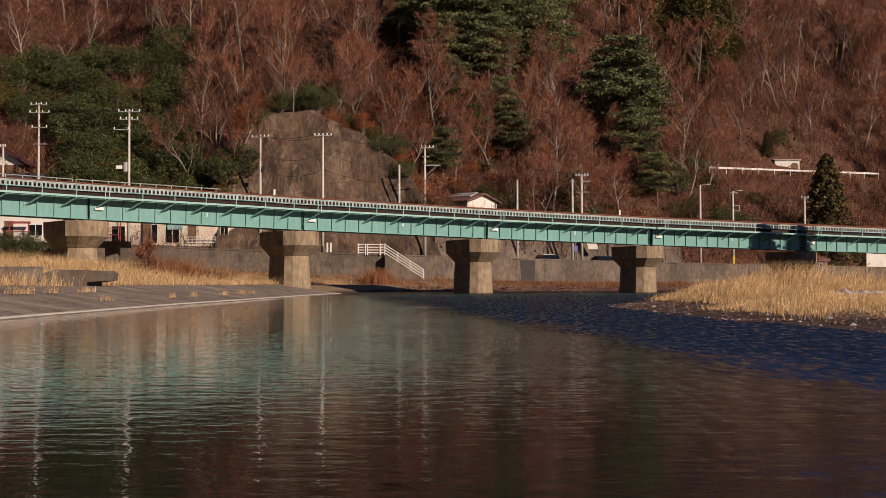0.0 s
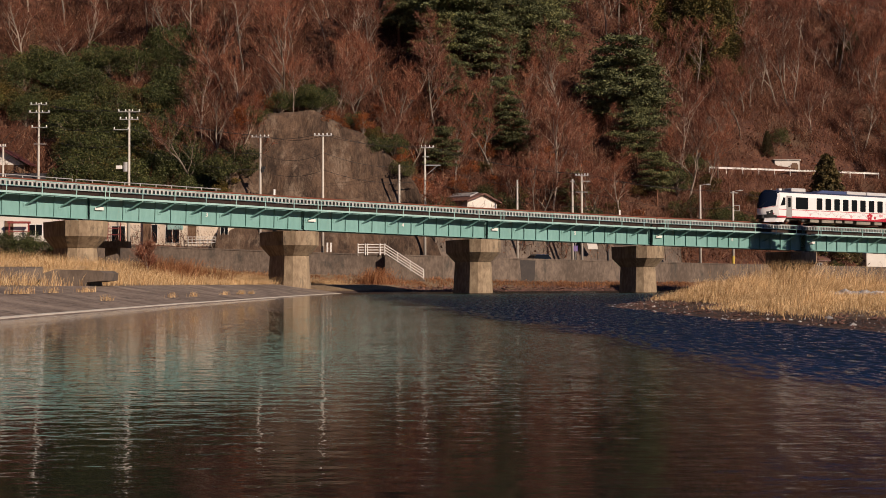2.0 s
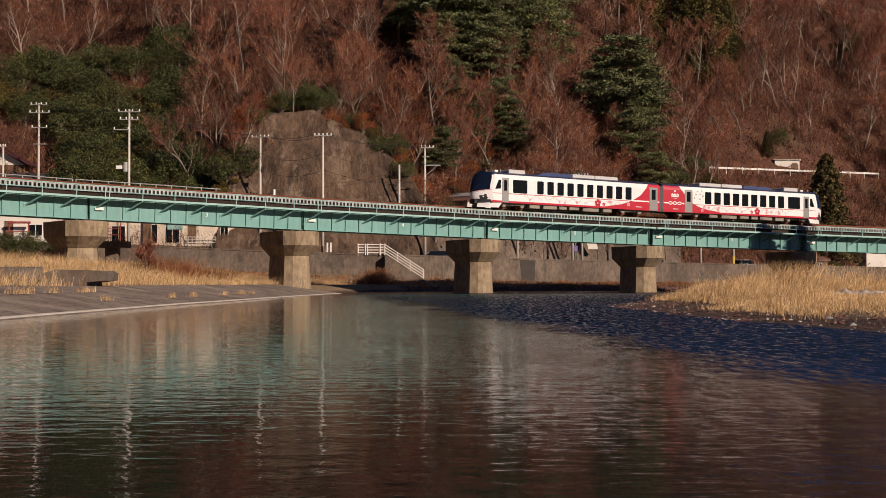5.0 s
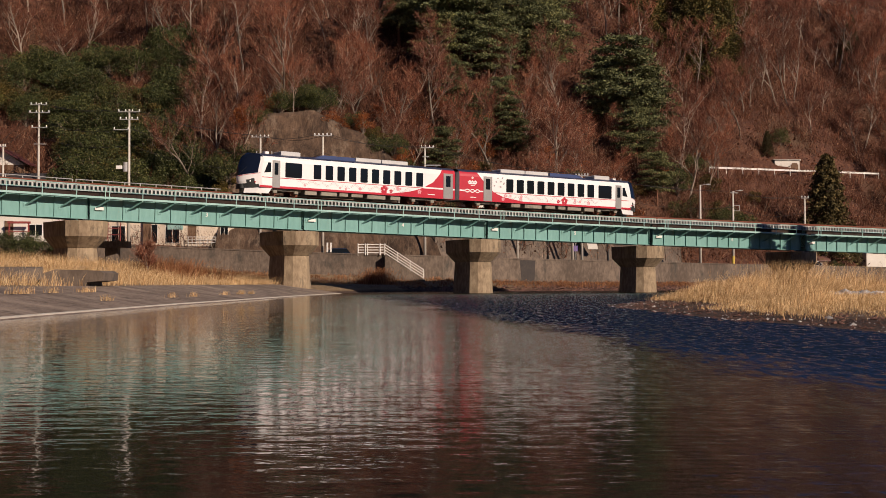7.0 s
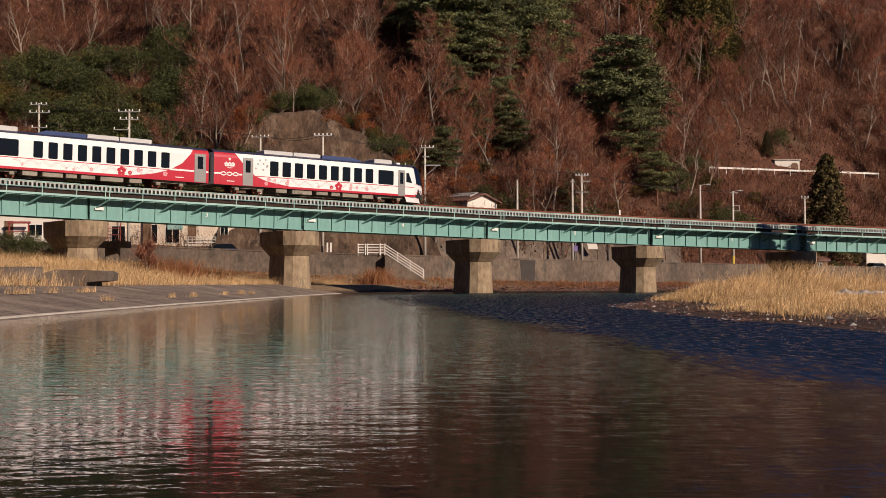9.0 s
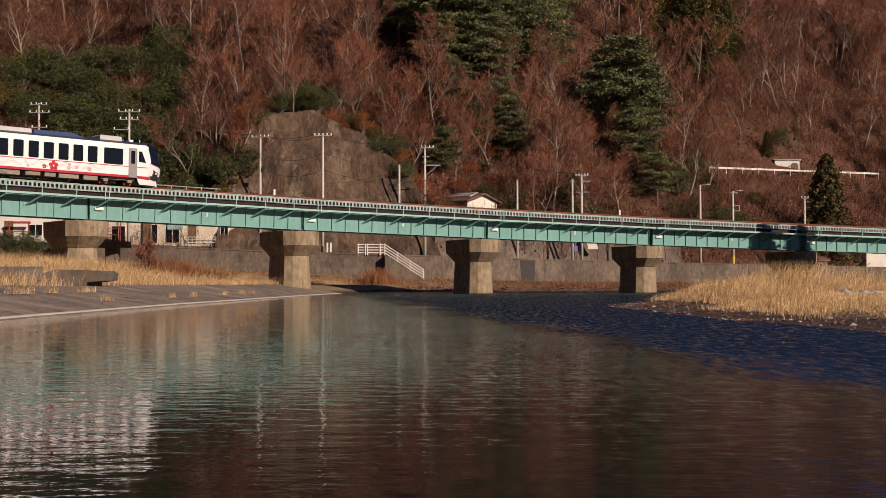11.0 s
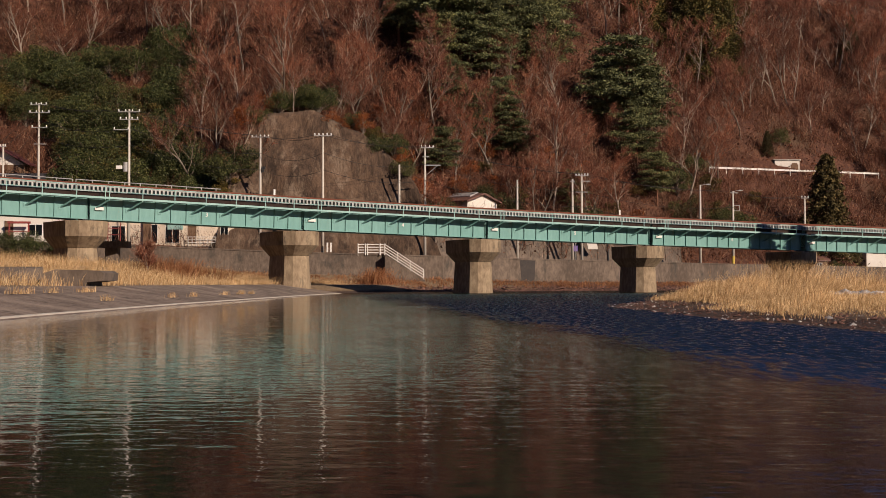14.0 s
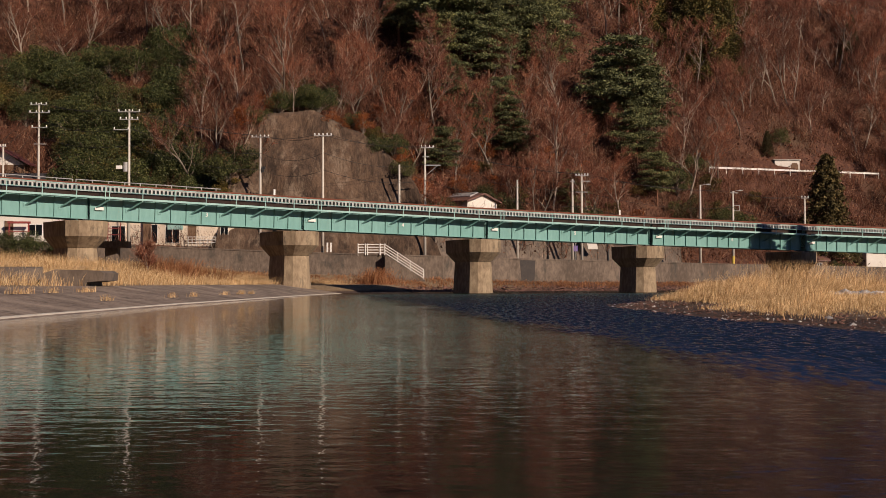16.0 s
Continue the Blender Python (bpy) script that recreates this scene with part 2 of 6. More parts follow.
    t.links.new(gm.outputs[0], lean.inputs["Scale"])
    total = t.nodes.new("ShaderNodeVectorMath")
    total.operation = "ADD"
    t.links.new(bp.outputs[0], total.inputs[0])
    t.links.new(lean.outputs[0], total.inputs[1])
    unit_n = t.nodes.new("ShaderNodeVectorMath")
    unit_n.operation = "NORMALIZE"
    t.links.new(total.outputs[0], unit_n.inputs[0])
    t.links.new(unit_n.outputs[0], b.inputs["Normal"])
    rr = t.nodes.new("ShaderNodeMapRange")
    for i, val in ((1, 0.0), (2, 1.0), (3, 0.015), (4, 0.14)):
        rr.inputs[i].default_value = val
    t.links.new(ruffled, rr.inputs[0])
    t.links.new(rr.outputs[0], b.inputs["Roughness"])
    return m


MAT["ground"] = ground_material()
MAT["water"] = water_material()
MAT["car_white"] = surface("white_train_paint", (0.74, 0.70, 0.68), (0.82, 0.79, 0.77), 0.28, big=0.3, fine=2, relief=0)
MAT["car_red"] = surface("red_train_paint", (0.42, 0.018, 0.035), (0.50, 0.028, 0.045), 0.3, big=0.3, fine=2, relief=0)
MAT["car_pink"] = surface("pink_petal_paint", (0.62, 0.28, 0.30), (0.70, 0.36, 0.38), 0.35, relief=0)
MAT["car_grey_line"] = surface("grey_line_paint", (0.34, 0.27, 0.28), (0.44, 0.36, 0.37), 0.4, relief=0)
MAT["car_roof"] = surface("dark_blue_roof", (0.022, 0.026, 0.05), (0.045, 0.05, 0.085), 0.4, big=0.4, fine=3)
MAT["car_blue"] = surface("blue_solar_roof", (0.03, 0.045, 0.11), (0.05, 0.07, 0.16), 0.3)
MAT["car_silver"] = surface("stainless_door", (0.20, 0.19, 0.18), (0.28, 0.265, 0.255), 0.45, 0.15, relief=0)
MAT["car_box"] = surface("grey_roof_unit", (0.42, 0.41, 0.40), (0.58, 0.56, 0.54), 0.6)
MAT["car_under"] = surface("beige_underfloor_box", (0.16, 0.14, 0.11), (0.33, 0.29, 0.23), 0.8, stain=(0.08, 0.06, 0.05))
MAT["glass"], _t, _b = shader("dark_window_glass", 0.05)
_b.inputs["Base Color"].default_value = (0.008, 0.010, 0.012, 1)
_b.inputs["Specular IOR Level"].default_value = 0.2
MAT["glass_blue"], _t, _b = shader("tinted_windscreen", 0.04)
_b.inputs["Base Color"].default_value = (0.006, 0.009, 0.02, 1)
_b.inputs["Specular IOR Level"].default_value = 0.22
MAT["paint_blue"] = surface("dark_blue_car_paint", (0.012, 0.025, 0.07), (0.02, 0.04, 0.10), 0.3, relief=0)
MAT["cable"] = surface("black_cable", (0.015, 0.013, 0.012), (0.03, 0.026, 0.024), 0.7, relief=0)


# ---- mesh helpers ----
class Mesh:
    """Collects vertices and faces with a material slot for each face."""

    def __init__(self):
        self.v, self.f, self.m = [], [], []

    def add(self, verts, faces, slot=0):
        n = len(self.v)
        self.v.extend(tuple(p) for p in verts)
        self.f.extend(tuple(n + i for i in q) for q in faces)
        self.m.extend([slot] * len(faces))
        return self

    def box(self, x0, y0, z0, x1, y1, z1, slot=0, c=0.0):
        """A box, with its upright edges chamfered by c."""
        if c <= 0:
            ring = [(x0, y0), (x1, y0), (x1, y1), (x0, y1)]
        else:
            ring = [(x0 + c, y0), (x1 - c, y0), (x1, y0 + c), (x1, y1 - c), (x1 - c, y1), (x0 + c, y1), (x0, y1 - c), (x0, y0 + c)]
        return self.prism(ring, z0, z1, slot)

    def prism(self, ring, z0, z1, slot=0):
        n = len(ring)
        self.add([(x, y, z0) for x, y in ring] + [(x, y, z1) for x, y in ring],
                 [tuple(reversed(range(n))), tuple(range(n, 2 * n))] + [(i, (i + 1) % n, n + (i + 1) % n, n + i) for i in range(n)], slot)
        return self

    def rings(self, rings, slot=0, cap=True):
        n = len(rings[0])
        fs = [(k * n + i, k * n + (i + 1) % n, (k + 1) * n + (i + 1) % n, (k + 1) * n + i) for k in range(len(rings) - 1) for i in range(n)]
        if cap:
            fs += [tuple(reversed(range(n))), tuple((len(rings) - 1) * n + i for i in range(n))]
        return self.add([p for r in rings for p in r], fs, slot)

    def tube(self, pts, radii, sides=6, slot=0, cap=True):
        pts = [Vector(p) for p in pts]
        if isinstance(radii, (int, float)):
            radii = [radii] * len(pts)
        out = []
        for i, p in enumerate(pts):
            d = (pts[min(i + 1, len(pts) - 1)] - pts[max(i - 1, 0)]).normalized()
            a = d.orthogonal().normalized() if abs(d.z) > 0.9 else d.cross(Vector((0, 0, 1))).normalized()
            b = d.cross(a)
            out.append([p + (a * math.cos(2 * math.pi * k / sides) + b * math.sin(2 * math.pi * k / sides)) * radii[i] for k in range(sides)])
        return self.rings(out, slot, cap)

    def done(self, name, mats, smooth=False):
        me = bpy.data.meshes.new(name)
        me.from_pydata(self.v, [], self.f)
        for k in mats:
            me.materials.append(MAT[k])
        me.polygons.foreach_set("material_index", self.m)
        if smooth:
            me.polygons.foreach_set("use_smooth", [True] * len(self.f))
        me.update()
        return me


def put(name, me, parent=None, m=None, label=""):
    ob = new(name, me)
    if parent is not None:
        ob.parent = parent
    if m is not None:
        ob.matrix_basis = m
    return tagged(ob, label)


def thing(name, label, category, m=None, group="", kind="", me=None):
    ob = new(name, me)
    if m is not None:
        ob.matrix_basis = m
    return tagged(ob, label, category, group, kind)


def part(name, mesh, mat, parent, label="", m=None, smooth=False):
    mats = (mat,) if isinstance(mat, str) else mat
    return put(name, mesh.done(name, mats, smooth) if isinstance(mesh, Mesh) else mesh, parent, m, label)


def lerp_table(x, table):
    for (a, *va), (b, *vb) in zip(table, table[1:]):
        if x <= b:
            k = max(0.0, (x - a) / (b - a))
            return [p + (q - p) * k for p, q in zip(va, vb)]
    return list(table[-1][1:])


# ---- the line of the railway ----
S0 = Vector((-28.503, 104.252))
TH, KAPPA, GRADE, BASE = 0.671, -0.0035, -0.0189, 6.093
SPAN, RAIL_TOP = 19.8, 2.873


def line(s, lat=0.0):
    """Point of the bridge's near girder foot at s metres along the line, and its heading; lat shifts it towards the river mouth side."""
    x = S0.x + math.cos(TH) * s - 0.5 * KAPPA * s * s * math.sin(TH)
    y = S0.y + math.sin(TH) * s + 0.5 * KAPPA * s * s * math.cos(TH)
    a = TH + KAPPA * s
    return Vector((x + lat * math.sin(a), y - lat * math.cos(a), BASE + GRADE * s)), a


# ---- ground ----
WALL = [(-140, 152, 9.5, 6.0), (-90, 150, 7.2, 4.2), (-37.8, 150, 5.3, 2.5), (-14.6, 150, 4.35, 1.7), (0.4, 152, 4.0, 1.2), (10, 158, 3.8, 0.9), (39.3, 175, 3.4, 0.8), (64.8, 190, 3.15, 0.8), (150, 236, 2.6, 0.8), (260, 290, 2.4, 0.8)]
ROAD_W = 8.0


def bluff_top(x):
    return lerp_table(x, [(-27.8, 0), (-26.8, 8), (-25.2, 16.2), (-22, 18.2), (-16.8, 18.8), (-10.4, 16.0), (-6.3, 12.8), (-3.4, 9.8), (-1.4, 4), (0, 0)])[0]


def left_shore(y):
    return lerp_table(y, [(-60, -6), (0, -10), (35, -12), (57, -12), (100, -10.5), (125, -9), (136, -7), (141, -3.5), (150, -1), (170, 0)])[0]


def hill(x, y):
    """Height of the land."""
    wy, zt, zb = lerp_table(x, WALL)
    d = y - wy
    nz = noise.noise(Vector((x * 0.06, y * 0.06, 0.3)))
    nf = noise.noise(Vector((x * 0.3, y * 0.3, 4.1)))
    if d > 2.2:
        e = d - ROAD_W
        if e <= 0:
            return zt - 0.80
        top = min(e, 95) * 0.80 + max(0, min(e - 95, 40)) * 0.30 - max(0.0, e - 130) * 0.08
        top = max(top, 10) if e > 130 else top
        top += nz * min(e * 0.25, 4.5) + nf * min(e * 0.12, 0.7)
        b = min(e * 2.1, bluff_top(x))
        # low platform behind the road between the bluff and the far houses
        ramp_w = min(1.0, max(0.0, (x + 6) / 5)) * min(1.0, max(0.0, (34 - x) / 6))
        pl = min(e * 1.6, 5.2) * ramp_w
        return zt + max(top, b, pl, 0.0)
    # river plain
    shore = left_shore(y)
    bed = -0.7 + nf * 0.15
    z = bed
    k = shore - x
    k = max(k, y - (wy - 6.0))
    if k > 0 and x < 60:
        slope = min(0.88, k * 0.16) if y < 118 else min(0.8, k * 0.25)
        up = lerp_table(x, [(-60, 3.0), (-38, 2.2), (-26, 1.3), (-16, 0.35), (0, 0.1), (60, 0)])[0] * min(1.0, max(0.0, (k - 6) / 10)) * min(1.0, max(0.0, (y - 60) / 35))
        z = slope + up + nf * 0.06 * min(1.0, k / 8)
    # gravel bar
    bar = right_bar(x, y)
    z = max(z, bar)
    # rises to the foot of the retaining wall
    if d > -9:
        z = max(z, zb + 0.05 + (d + 1.0) * 0.2)
    return z


def right_bar(x, y):
    edge = lerp_table(y, [(-60, 11.5), (8, 10.5), (26, 8.5), (35, 7.4), (45, 7.1), (56, 6.5), (60, 8.8), (75, 17), (100, 24), (135, 36), (170, 60)])[0]
    k = x - edge + noise.noise(Vector((x * 0.4, y * 0.4, 9))) * 0.5
    if k < -4:
        return -2.0
    return min(-0.05 + k * 0.11, 0.42 + 0.012 * max(0.0, min(k, 60.0))) + noise.noise(Vector((x * 0.5, y * 0.5, 2))) * 0.06


def ground_mesh():
    xs = [-2500, -900, -400, -220] + list(np.arange(-150, -60, 6.0)) + list(np.arange(-60, 90, 1.5)) + list(np.arange(90, 270, 6.0)) + [300, 420, 900, 2500]
    ys = [-2500, -900, -400, -260, -180, -120, -60, -25] + list(np.arange(-10, 136, 2.5)) + list(np.arange(136, 262, 1.25)) + list(np.arange(262, 330, 5.0)) + [345, 420, 900, 2500]
    g = Mesh()
    vs = []
    for y in ys:
        for x in xs:
            xc, yc = max(-150, min(265, x)), max(-25, min(335, y))
            z = hill(xc, yc)
            if y < -12:
                z = max(z, 0.6)
            if y < -60:
                # unseen ridge added behind the viewpoint to darken window reflections and cut sky light
                z = 100 + 14 * math.sin(x * 0.011) if y < -250 else 0.8 if y > -100 else 10
            if x < -150:
                # unseen high ground added to the left to cut sky light on the piers
                z = max(z, min(130.0, (-150 - x) * 0.8))
            vs.append((x, y, z))
    n = len(xs)
    return g.add(vs, [(j * n + i, j * n + i + 1, (j + 1) * n + i + 1, (j + 1) * n + i) for j in range(len(ys) - 1) for i in range(n - 1)])


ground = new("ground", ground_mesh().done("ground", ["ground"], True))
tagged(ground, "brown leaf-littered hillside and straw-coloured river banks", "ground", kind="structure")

w = Mesh().add([(-300, -80, 0), (400, -80, 0), (400, 300, 0), (-300, 300, 0)], [(0, 1, 2, 3)])
water = new("water", w.done("water", ["water"]))
tagged(water, "dark rippled river water reflecting hill and bridge", "water", kind="structure")


def ribbon(rows, name, mat, thick=0.3, label="", category=""):
    """A wall or strip: rows of (x, y, z low, z high), thickness to the rear."""
    m = Mesh()
    for (x0, y0, a0, b0), (x1, y1, a1, b1) in zip(rows, rows[1:]):
        t = thick
        m.add([(x0, y0, a0), (x1, y1, a1), (x1, y1, b1), (x0, y0, b0), (x0, y0 + t, a0), (x1, y1 + t, a1), (x1, y1 + t, b1), (x0, y0 + t, b0)],
              [(0, 1, 2, 3), (7, 6, 5, 4), (3, 2, 6, 7), (0, 4, 5, 1), (0, 3, 7, 4), (1, 5, 6, 2)])
    return m


def wall_at(x):
    y, zt, zb = lerp_table(x, WALL)
    return y, zt, zb


# retaining wall of the riverside road, cast in panels
wall = thing("wall_riverside", "stained grey concrete retaining wall beside the road", "wall", kind="structure")
xs = list(np.arange(-120, 200, 8.0))
for a, b in zip(xs, xs[1:]):
    (ya, za, ba), (yb, zb_, bb) = wall_at(a + 0.006), wall_at(b - 0.006)
    pm = ribbon([(a + 0.006, ya, ba - 0.8, za), (b - 0.006, yb, bb - 0.8, zb_)], "panel", "concrete", 0.35)
    part("panel", pm, "concrete", wall)
cap = ribbon([(x, wall_at(x)[0] - 0.06, wall_at(x)[1] + 0.004, wall_at(x)[1] + 0.16) for x in xs], "coping", "concrete", 0.5)
part("coping", cap, "concrete", wall, "pale worn concrete coping")
# near-black quad just proud of one wall panel, narrower at its foot
stain = Mesh()
x0, x1 = 9.3, 11.3
ya, yb, za, zb_ = 157.50, 158.68, wall_at(x0)[1], wall_at(x1)[1]
stain.add([(x0 + 0.25, ya + 0.148, 0.9), (x1 - 0.15, yb - 0.089, 0.9), (x1, yb, zb_ - 0.05), (x0, ya, za - 0.05)], [(0, 1, 2, 3)])
part("damp_patch", stain, "damp", wall, "dark upright patch on the wall face")
road = Mesh()
rows = [(x, wall_at(x)[0], wall_at(x)[1]) for x in np.arange(-138, 250, 6.0)]
for (x0, y0, z0), (x1, y1, z1) in zip(rows, rows[1:]):
    road.add([(x0, y0 + 0.36, z0 - 0.7), (x1, y1 + 0.36, z1 - 0.7), (x1, y1 + 7.6, z1 - 0.7), (x0, y0 + 7.6, z0 - 0.7)], [(0, 1, 2, 3)])
tagged(new("road", road.done("road", ["asphalt"])), "grey asphalt road along the river wall", "road", kind="structure")

# sprayed slope behind the road
sm = Mesh()
cols, rws = 44, 30
vs = []
for i in range(cols + 1):
    x = -27.7 + 27.6 * i / cols
    wy, zt, _ = wall_at(x)
    tp = max(0.25, bluff_top(x) - 0.2 + 0.5 * noise.noise(Vector((x * 0.45, 0, 7))))
    for j in range(rws + 1):
        h = tp * j / rws
        y = wy + ROAD_W + h / 2.1 - 1.0 + 0.7 * noise.noise(Vector((x * 0.25, h * 0.25, 1.0))) + 0.3 * noise.noise(Vector((x * 0.7, h * 0.5, 3.0))) + 0.12 * noise.noise(Vector((x, h, 5.0)))
        vs.append((x, y, zt - 0.3 + h * 1.02))
sm.add(vs, [(i * (rws + 1) + j, (i + 1) * (rws + 1) + j, (i + 1) * (rws + 1) + j + 1, i * (rws + 1) + j + 1) for i in range(cols) for j in range(rws)])
slope = new("sprayed_slope", sm.done("sprayed_slope", ["shot"], True))
sol = slope.modifiers.new("thickness", "SOLIDIFY")
sol.thickness = 0.5
sol.offset = -1
tagged(slope, "tall grey-brown mortar-sprayed cut slope with water stains", "slope", kind="structure")

# leaning toe wall behind the road with drain joints
toe = thing("wall_toe", "leaning grey concrete wall at the foot of the hill", "wall", kind="structure")
for a in np.arange(-4.5, 33, 2.5):
    (ya, za, _), (yb, zb_, _) = wall_at(a + 0.03), wall_at(a + 2.47)
    y0, y1 = ya + ROAD_W - 0.35, yb + ROAD_W - 0.35
    pm = Mesh().add([(a + 0.03, y0, za - 0.2), (a + 2.47, y1, zb_ - 0.2), (a + 2.47, y1 + 2.9, zb_ + 5.0), (a + 0.03, y0 + 2.9, za + 5.0),
                     (a + 0.03, y0 + 0.4, za - 0.2), (a + 2.47, y1 + 0.4, zb_ - 0.2), (a + 2.47, y1 + 3.4, zb_ + 5.0), (a + 0.03, y0 + 3.4, za + 5.0)],
                    [(0, 1, 2, 3), (7, 6, 5, 4), (3, 2, 6, 7), (0, 3, 7, 4), (1, 5, 6, 2)])
    part("panel", pm, "concrete", toe)
for a in (-3.2, 13.6, 17.4, 22.0):
    ya, za, _ = wall_at(a)
    pm = Mesh().tube([(a, ya + ROAD_W - 0.45, za), (a + 0.1, ya + ROAD_W + 2.4, za + 5.0)], 0.09, 6)
    part("drain_pipe", pm, "black", toe)

# ---- left bank revetment of concrete slabs ----
revet = thing("revetment", "sloping grey concrete slab revetment at the water's edge", "revetment", kind="structure")
y = -6.0
while y < 118:
    step = 2.4
    for r in range(3):
        k0, k1 = r * 1.9 - 0.7, (r + 1) * 1.9 - 0.72
        pm = Mesh()
        q = []
        for yy, kk in ((y + 0.035, k0), (y + step - 0.035, k0), (y + step - 0.035, k1), (y + 0.035, k1)):
            q.append((left_shore(yy) - kk, yy, min(0.88, kk * 0.16) + 0.05))
        lo = [(a, b, c - 0.3) for a, b, c in q]
        pm.add(q + lo, [(0, 1, 2, 3), (0, 4, 5, 1), (1, 5, 6, 2), (2, 6, 7, 3), (3, 7, 4, 0)])
        part("slab", pm, "revet", revet)
    y += step
toe_m = Mesh()
for y in np.arange(-6, 118, 4.0):
    a, b = left_shore(y), left_shore(y + 4)
    toe_m.add([(a + 0.02, y, 0.085), (a + 0.12, y, 0.07), (b + 0.12, y + 3.98, 0.07), (b + 0.02, y + 3.98, 0.085), (a + 0.13, y, -0.3), (b + 0.13, y + 3.98, -0.3)],
              [(0, 1, 2, 3), (1, 4, 5, 2)])
part("toe_kerb", toe_m, "pole", revet, "pale wet concrete toe kerb")
# upper concrete berm and block in the grass
bm_ = Mesh()
for (x, y, w_, d_, z, h) in ((-17.75, 63.2, 3.2, 3.0, 0.9, 0.74),):
    # the river end juts over a hollow
    prof = [(-w_ / 2, z - 0.8), (w_ / 2 - 0.9, z - 0.8), (w_ / 2 - 0.8, z + 0.12), (w_ / 2 - 0.05, z + 0.2), (w_ / 2, z + h - 0.18), (w_ / 2 - 0.2, z + h - 0.06), (-w_ / 2 + 0.9, z + h), (-w_ / 2 + 0.3, z + h - 0.2)]
    bm_.rings([[(x + px, y - d_ / 2 + 0.1, pz) for px, pz in prof], [(x + px, y + d_ / 2, pz) for px, pz in prof]])
blk = thing("concrete_block", "weathered concrete block with sloping sides in dry grass", "concrete block")
part("body", bm_, "concrete", blk)
rm = Mesh().add([(-24, 58.5, 0.98), (-20.6, 60.0, 1.0), (-19.4, 63.0, 1.78), (-26, 64, 1.8), (-24, 58.5, .5), (-20.6, 60.0, .5), (-19.4, 63, .5), (-26, 64, .5)],
                [(0, 1, 2, 3), (0, 4, 5, 1), (1, 5, 6, 2), (2, 6, 7, 3), (3, 7, 4, 0)])
rp = thing("concrete_ramp", "grey concrete access ramp on the bank", "ramp", kind="structure")
part("slab", rm, "concrete", rp)


# ---- railway bridge ----
def span_thing():
    """One plate girder span with its walkway; x along the span, -y towards the river, z up from the girder foot."""
    sp = thing("bridge_span", "green painted steel plate girder span with side walkway", "bridge span", group="spans of the bridge")
    L = SPAN
    far = 1.92
    for y0 in (0.0, far):
        g = Mesh().box(0.06, y0 - 0.012, 0.03, L - 0.06, y0 + 0.012, 2.32)
        part("girder_web", g, "girder", sp)
        g = Mesh().box(0.05, y0 - 0.17, 2.32, L - 0.05, y0 + 0.17, 2.37)
        part("top_flange", g, "girder", sp)
        g = Mesh().box(0.05, y0 - 0.17, 0.0, L - 0.05, y0 + 0.17, 0.05)
        part("bottom_flange", g, "girder", sp)
    n = 14
    st = Mesh().box(-0.012, -0.15, 0.05, 0.012, -0.012, 2.32).done("stiffener", ["girder"])
    for i in range(n + 1):
        x = 0.10 + (L - 0.2) * i / n
        put("stiffener", st, sp, pose(x, 0, 0))
    cross = Mesh().box(-0.05, 0.02, 0.3, 0.05, far - 0.02, 0.42).box(-0.05, 0.02, 1.9, 0.05, far - 0.02, 2.02)
    cross.tube([(0, 0.03, 0.35), (0, far - 0.03, 1.95)], 0.05, 4).tube([(0, 0.03, 1.95), (0, far - 0.03, 0.35)], 0.05, 4)
    cme = cross.done("cross_frame", ["steel_dark"])
    for i in range(0, 8):
        put("cross_frame", cme, sp, pose(0.15 + (L - 0.3) * i / 7, 0, 0))
    br = Mesh().box(-0.05, -1.12, 1.60, 0.05, -0.02, 1.70).tube([(0, -1.06, 1.60), (-0.85, -0.05, 0.86)], 0.065, 4).box(-1.0, -0.05, 0.70, -0.7, -0.016, 1.02)
    bme = br.done("bracket", ["girder"])
    pme = Mesh().box(-0.03, -1.15, 1.55, 0.03, -1.09, 2.70).done("post", ["rail_paint"])
    for i in range(7):
        x = 1.3 + i * SPAN / 7
        put("bracket", bme, sp, pose(x, 0, 0))
        put("post", pme, sp, pose(x, 0, 0))
    put("post", pme, sp, pose(0.95, 0, 0))
    for z, r, name in ((2.68, 0.04, "handrail"), (2.24, 0.022, "mid_rail")):
        part(name, Mesh().tube([(-0.02, -1.12, z), (L + 0.02, -1.12, z)], r, 6), "rail_paint", sp)
    part("edge_beam", Mesh().box(-0.02, -1.16, 1.66, L + 0.02, -1.08, 1.82), "rail_paint", sp)
    # plank added in near-black: the shaded band under the sleepers, put in as colour
    part("cable_trough", Mesh().box(-0.01, -0.17, 1.80, L + 0.01, -0.05, 2.28), "tie_dark", sp, "dark brown plank for the shaded timber band under the sleepers")
    gl = Mesh()
    x = 0.0
    while x < L - 0.1:
        gl.box(x, -1.08, 1.70, x + 0.22, -0.2, 1.74)
        x += 0.222
    part("walkway_deck", gl, "steel_dark", sp)
    part("number_plate", Mesh().box(0.5, -0.20, 0.78, 1.2, -0.185, 1.02), "white_rail", sp, "white maker's plate")
    part("bearing", Mesh().box(0.15, -0.2, -0.12, 0.55, 0.2, 0.0), "black", sp)
    part("bearing", Mesh().box(L - 0.55, -0.2, -0.12, L - 0.15, 0.2, 0.0), "black", sp)
    return sp


def span_pose(k):
    a, _ = line(k * SPAN)
    b, _ = line((k + 1) * SPAN)
    d = b - a
    return pose(a.x, a.y, a.z, 0, -math.degrees(math.atan2(d.z, d.xy.length)), math.degrees(math.atan2(d.y, d.x)))


K0, K1 = -7, 6
first = span_thing()
first.matrix_basis = span_pose(K0)
spans = {K0: first}
for k in range(K0 + 1, K1 + 1):
    spans[k] = copy_thing(first, span_pose(k))


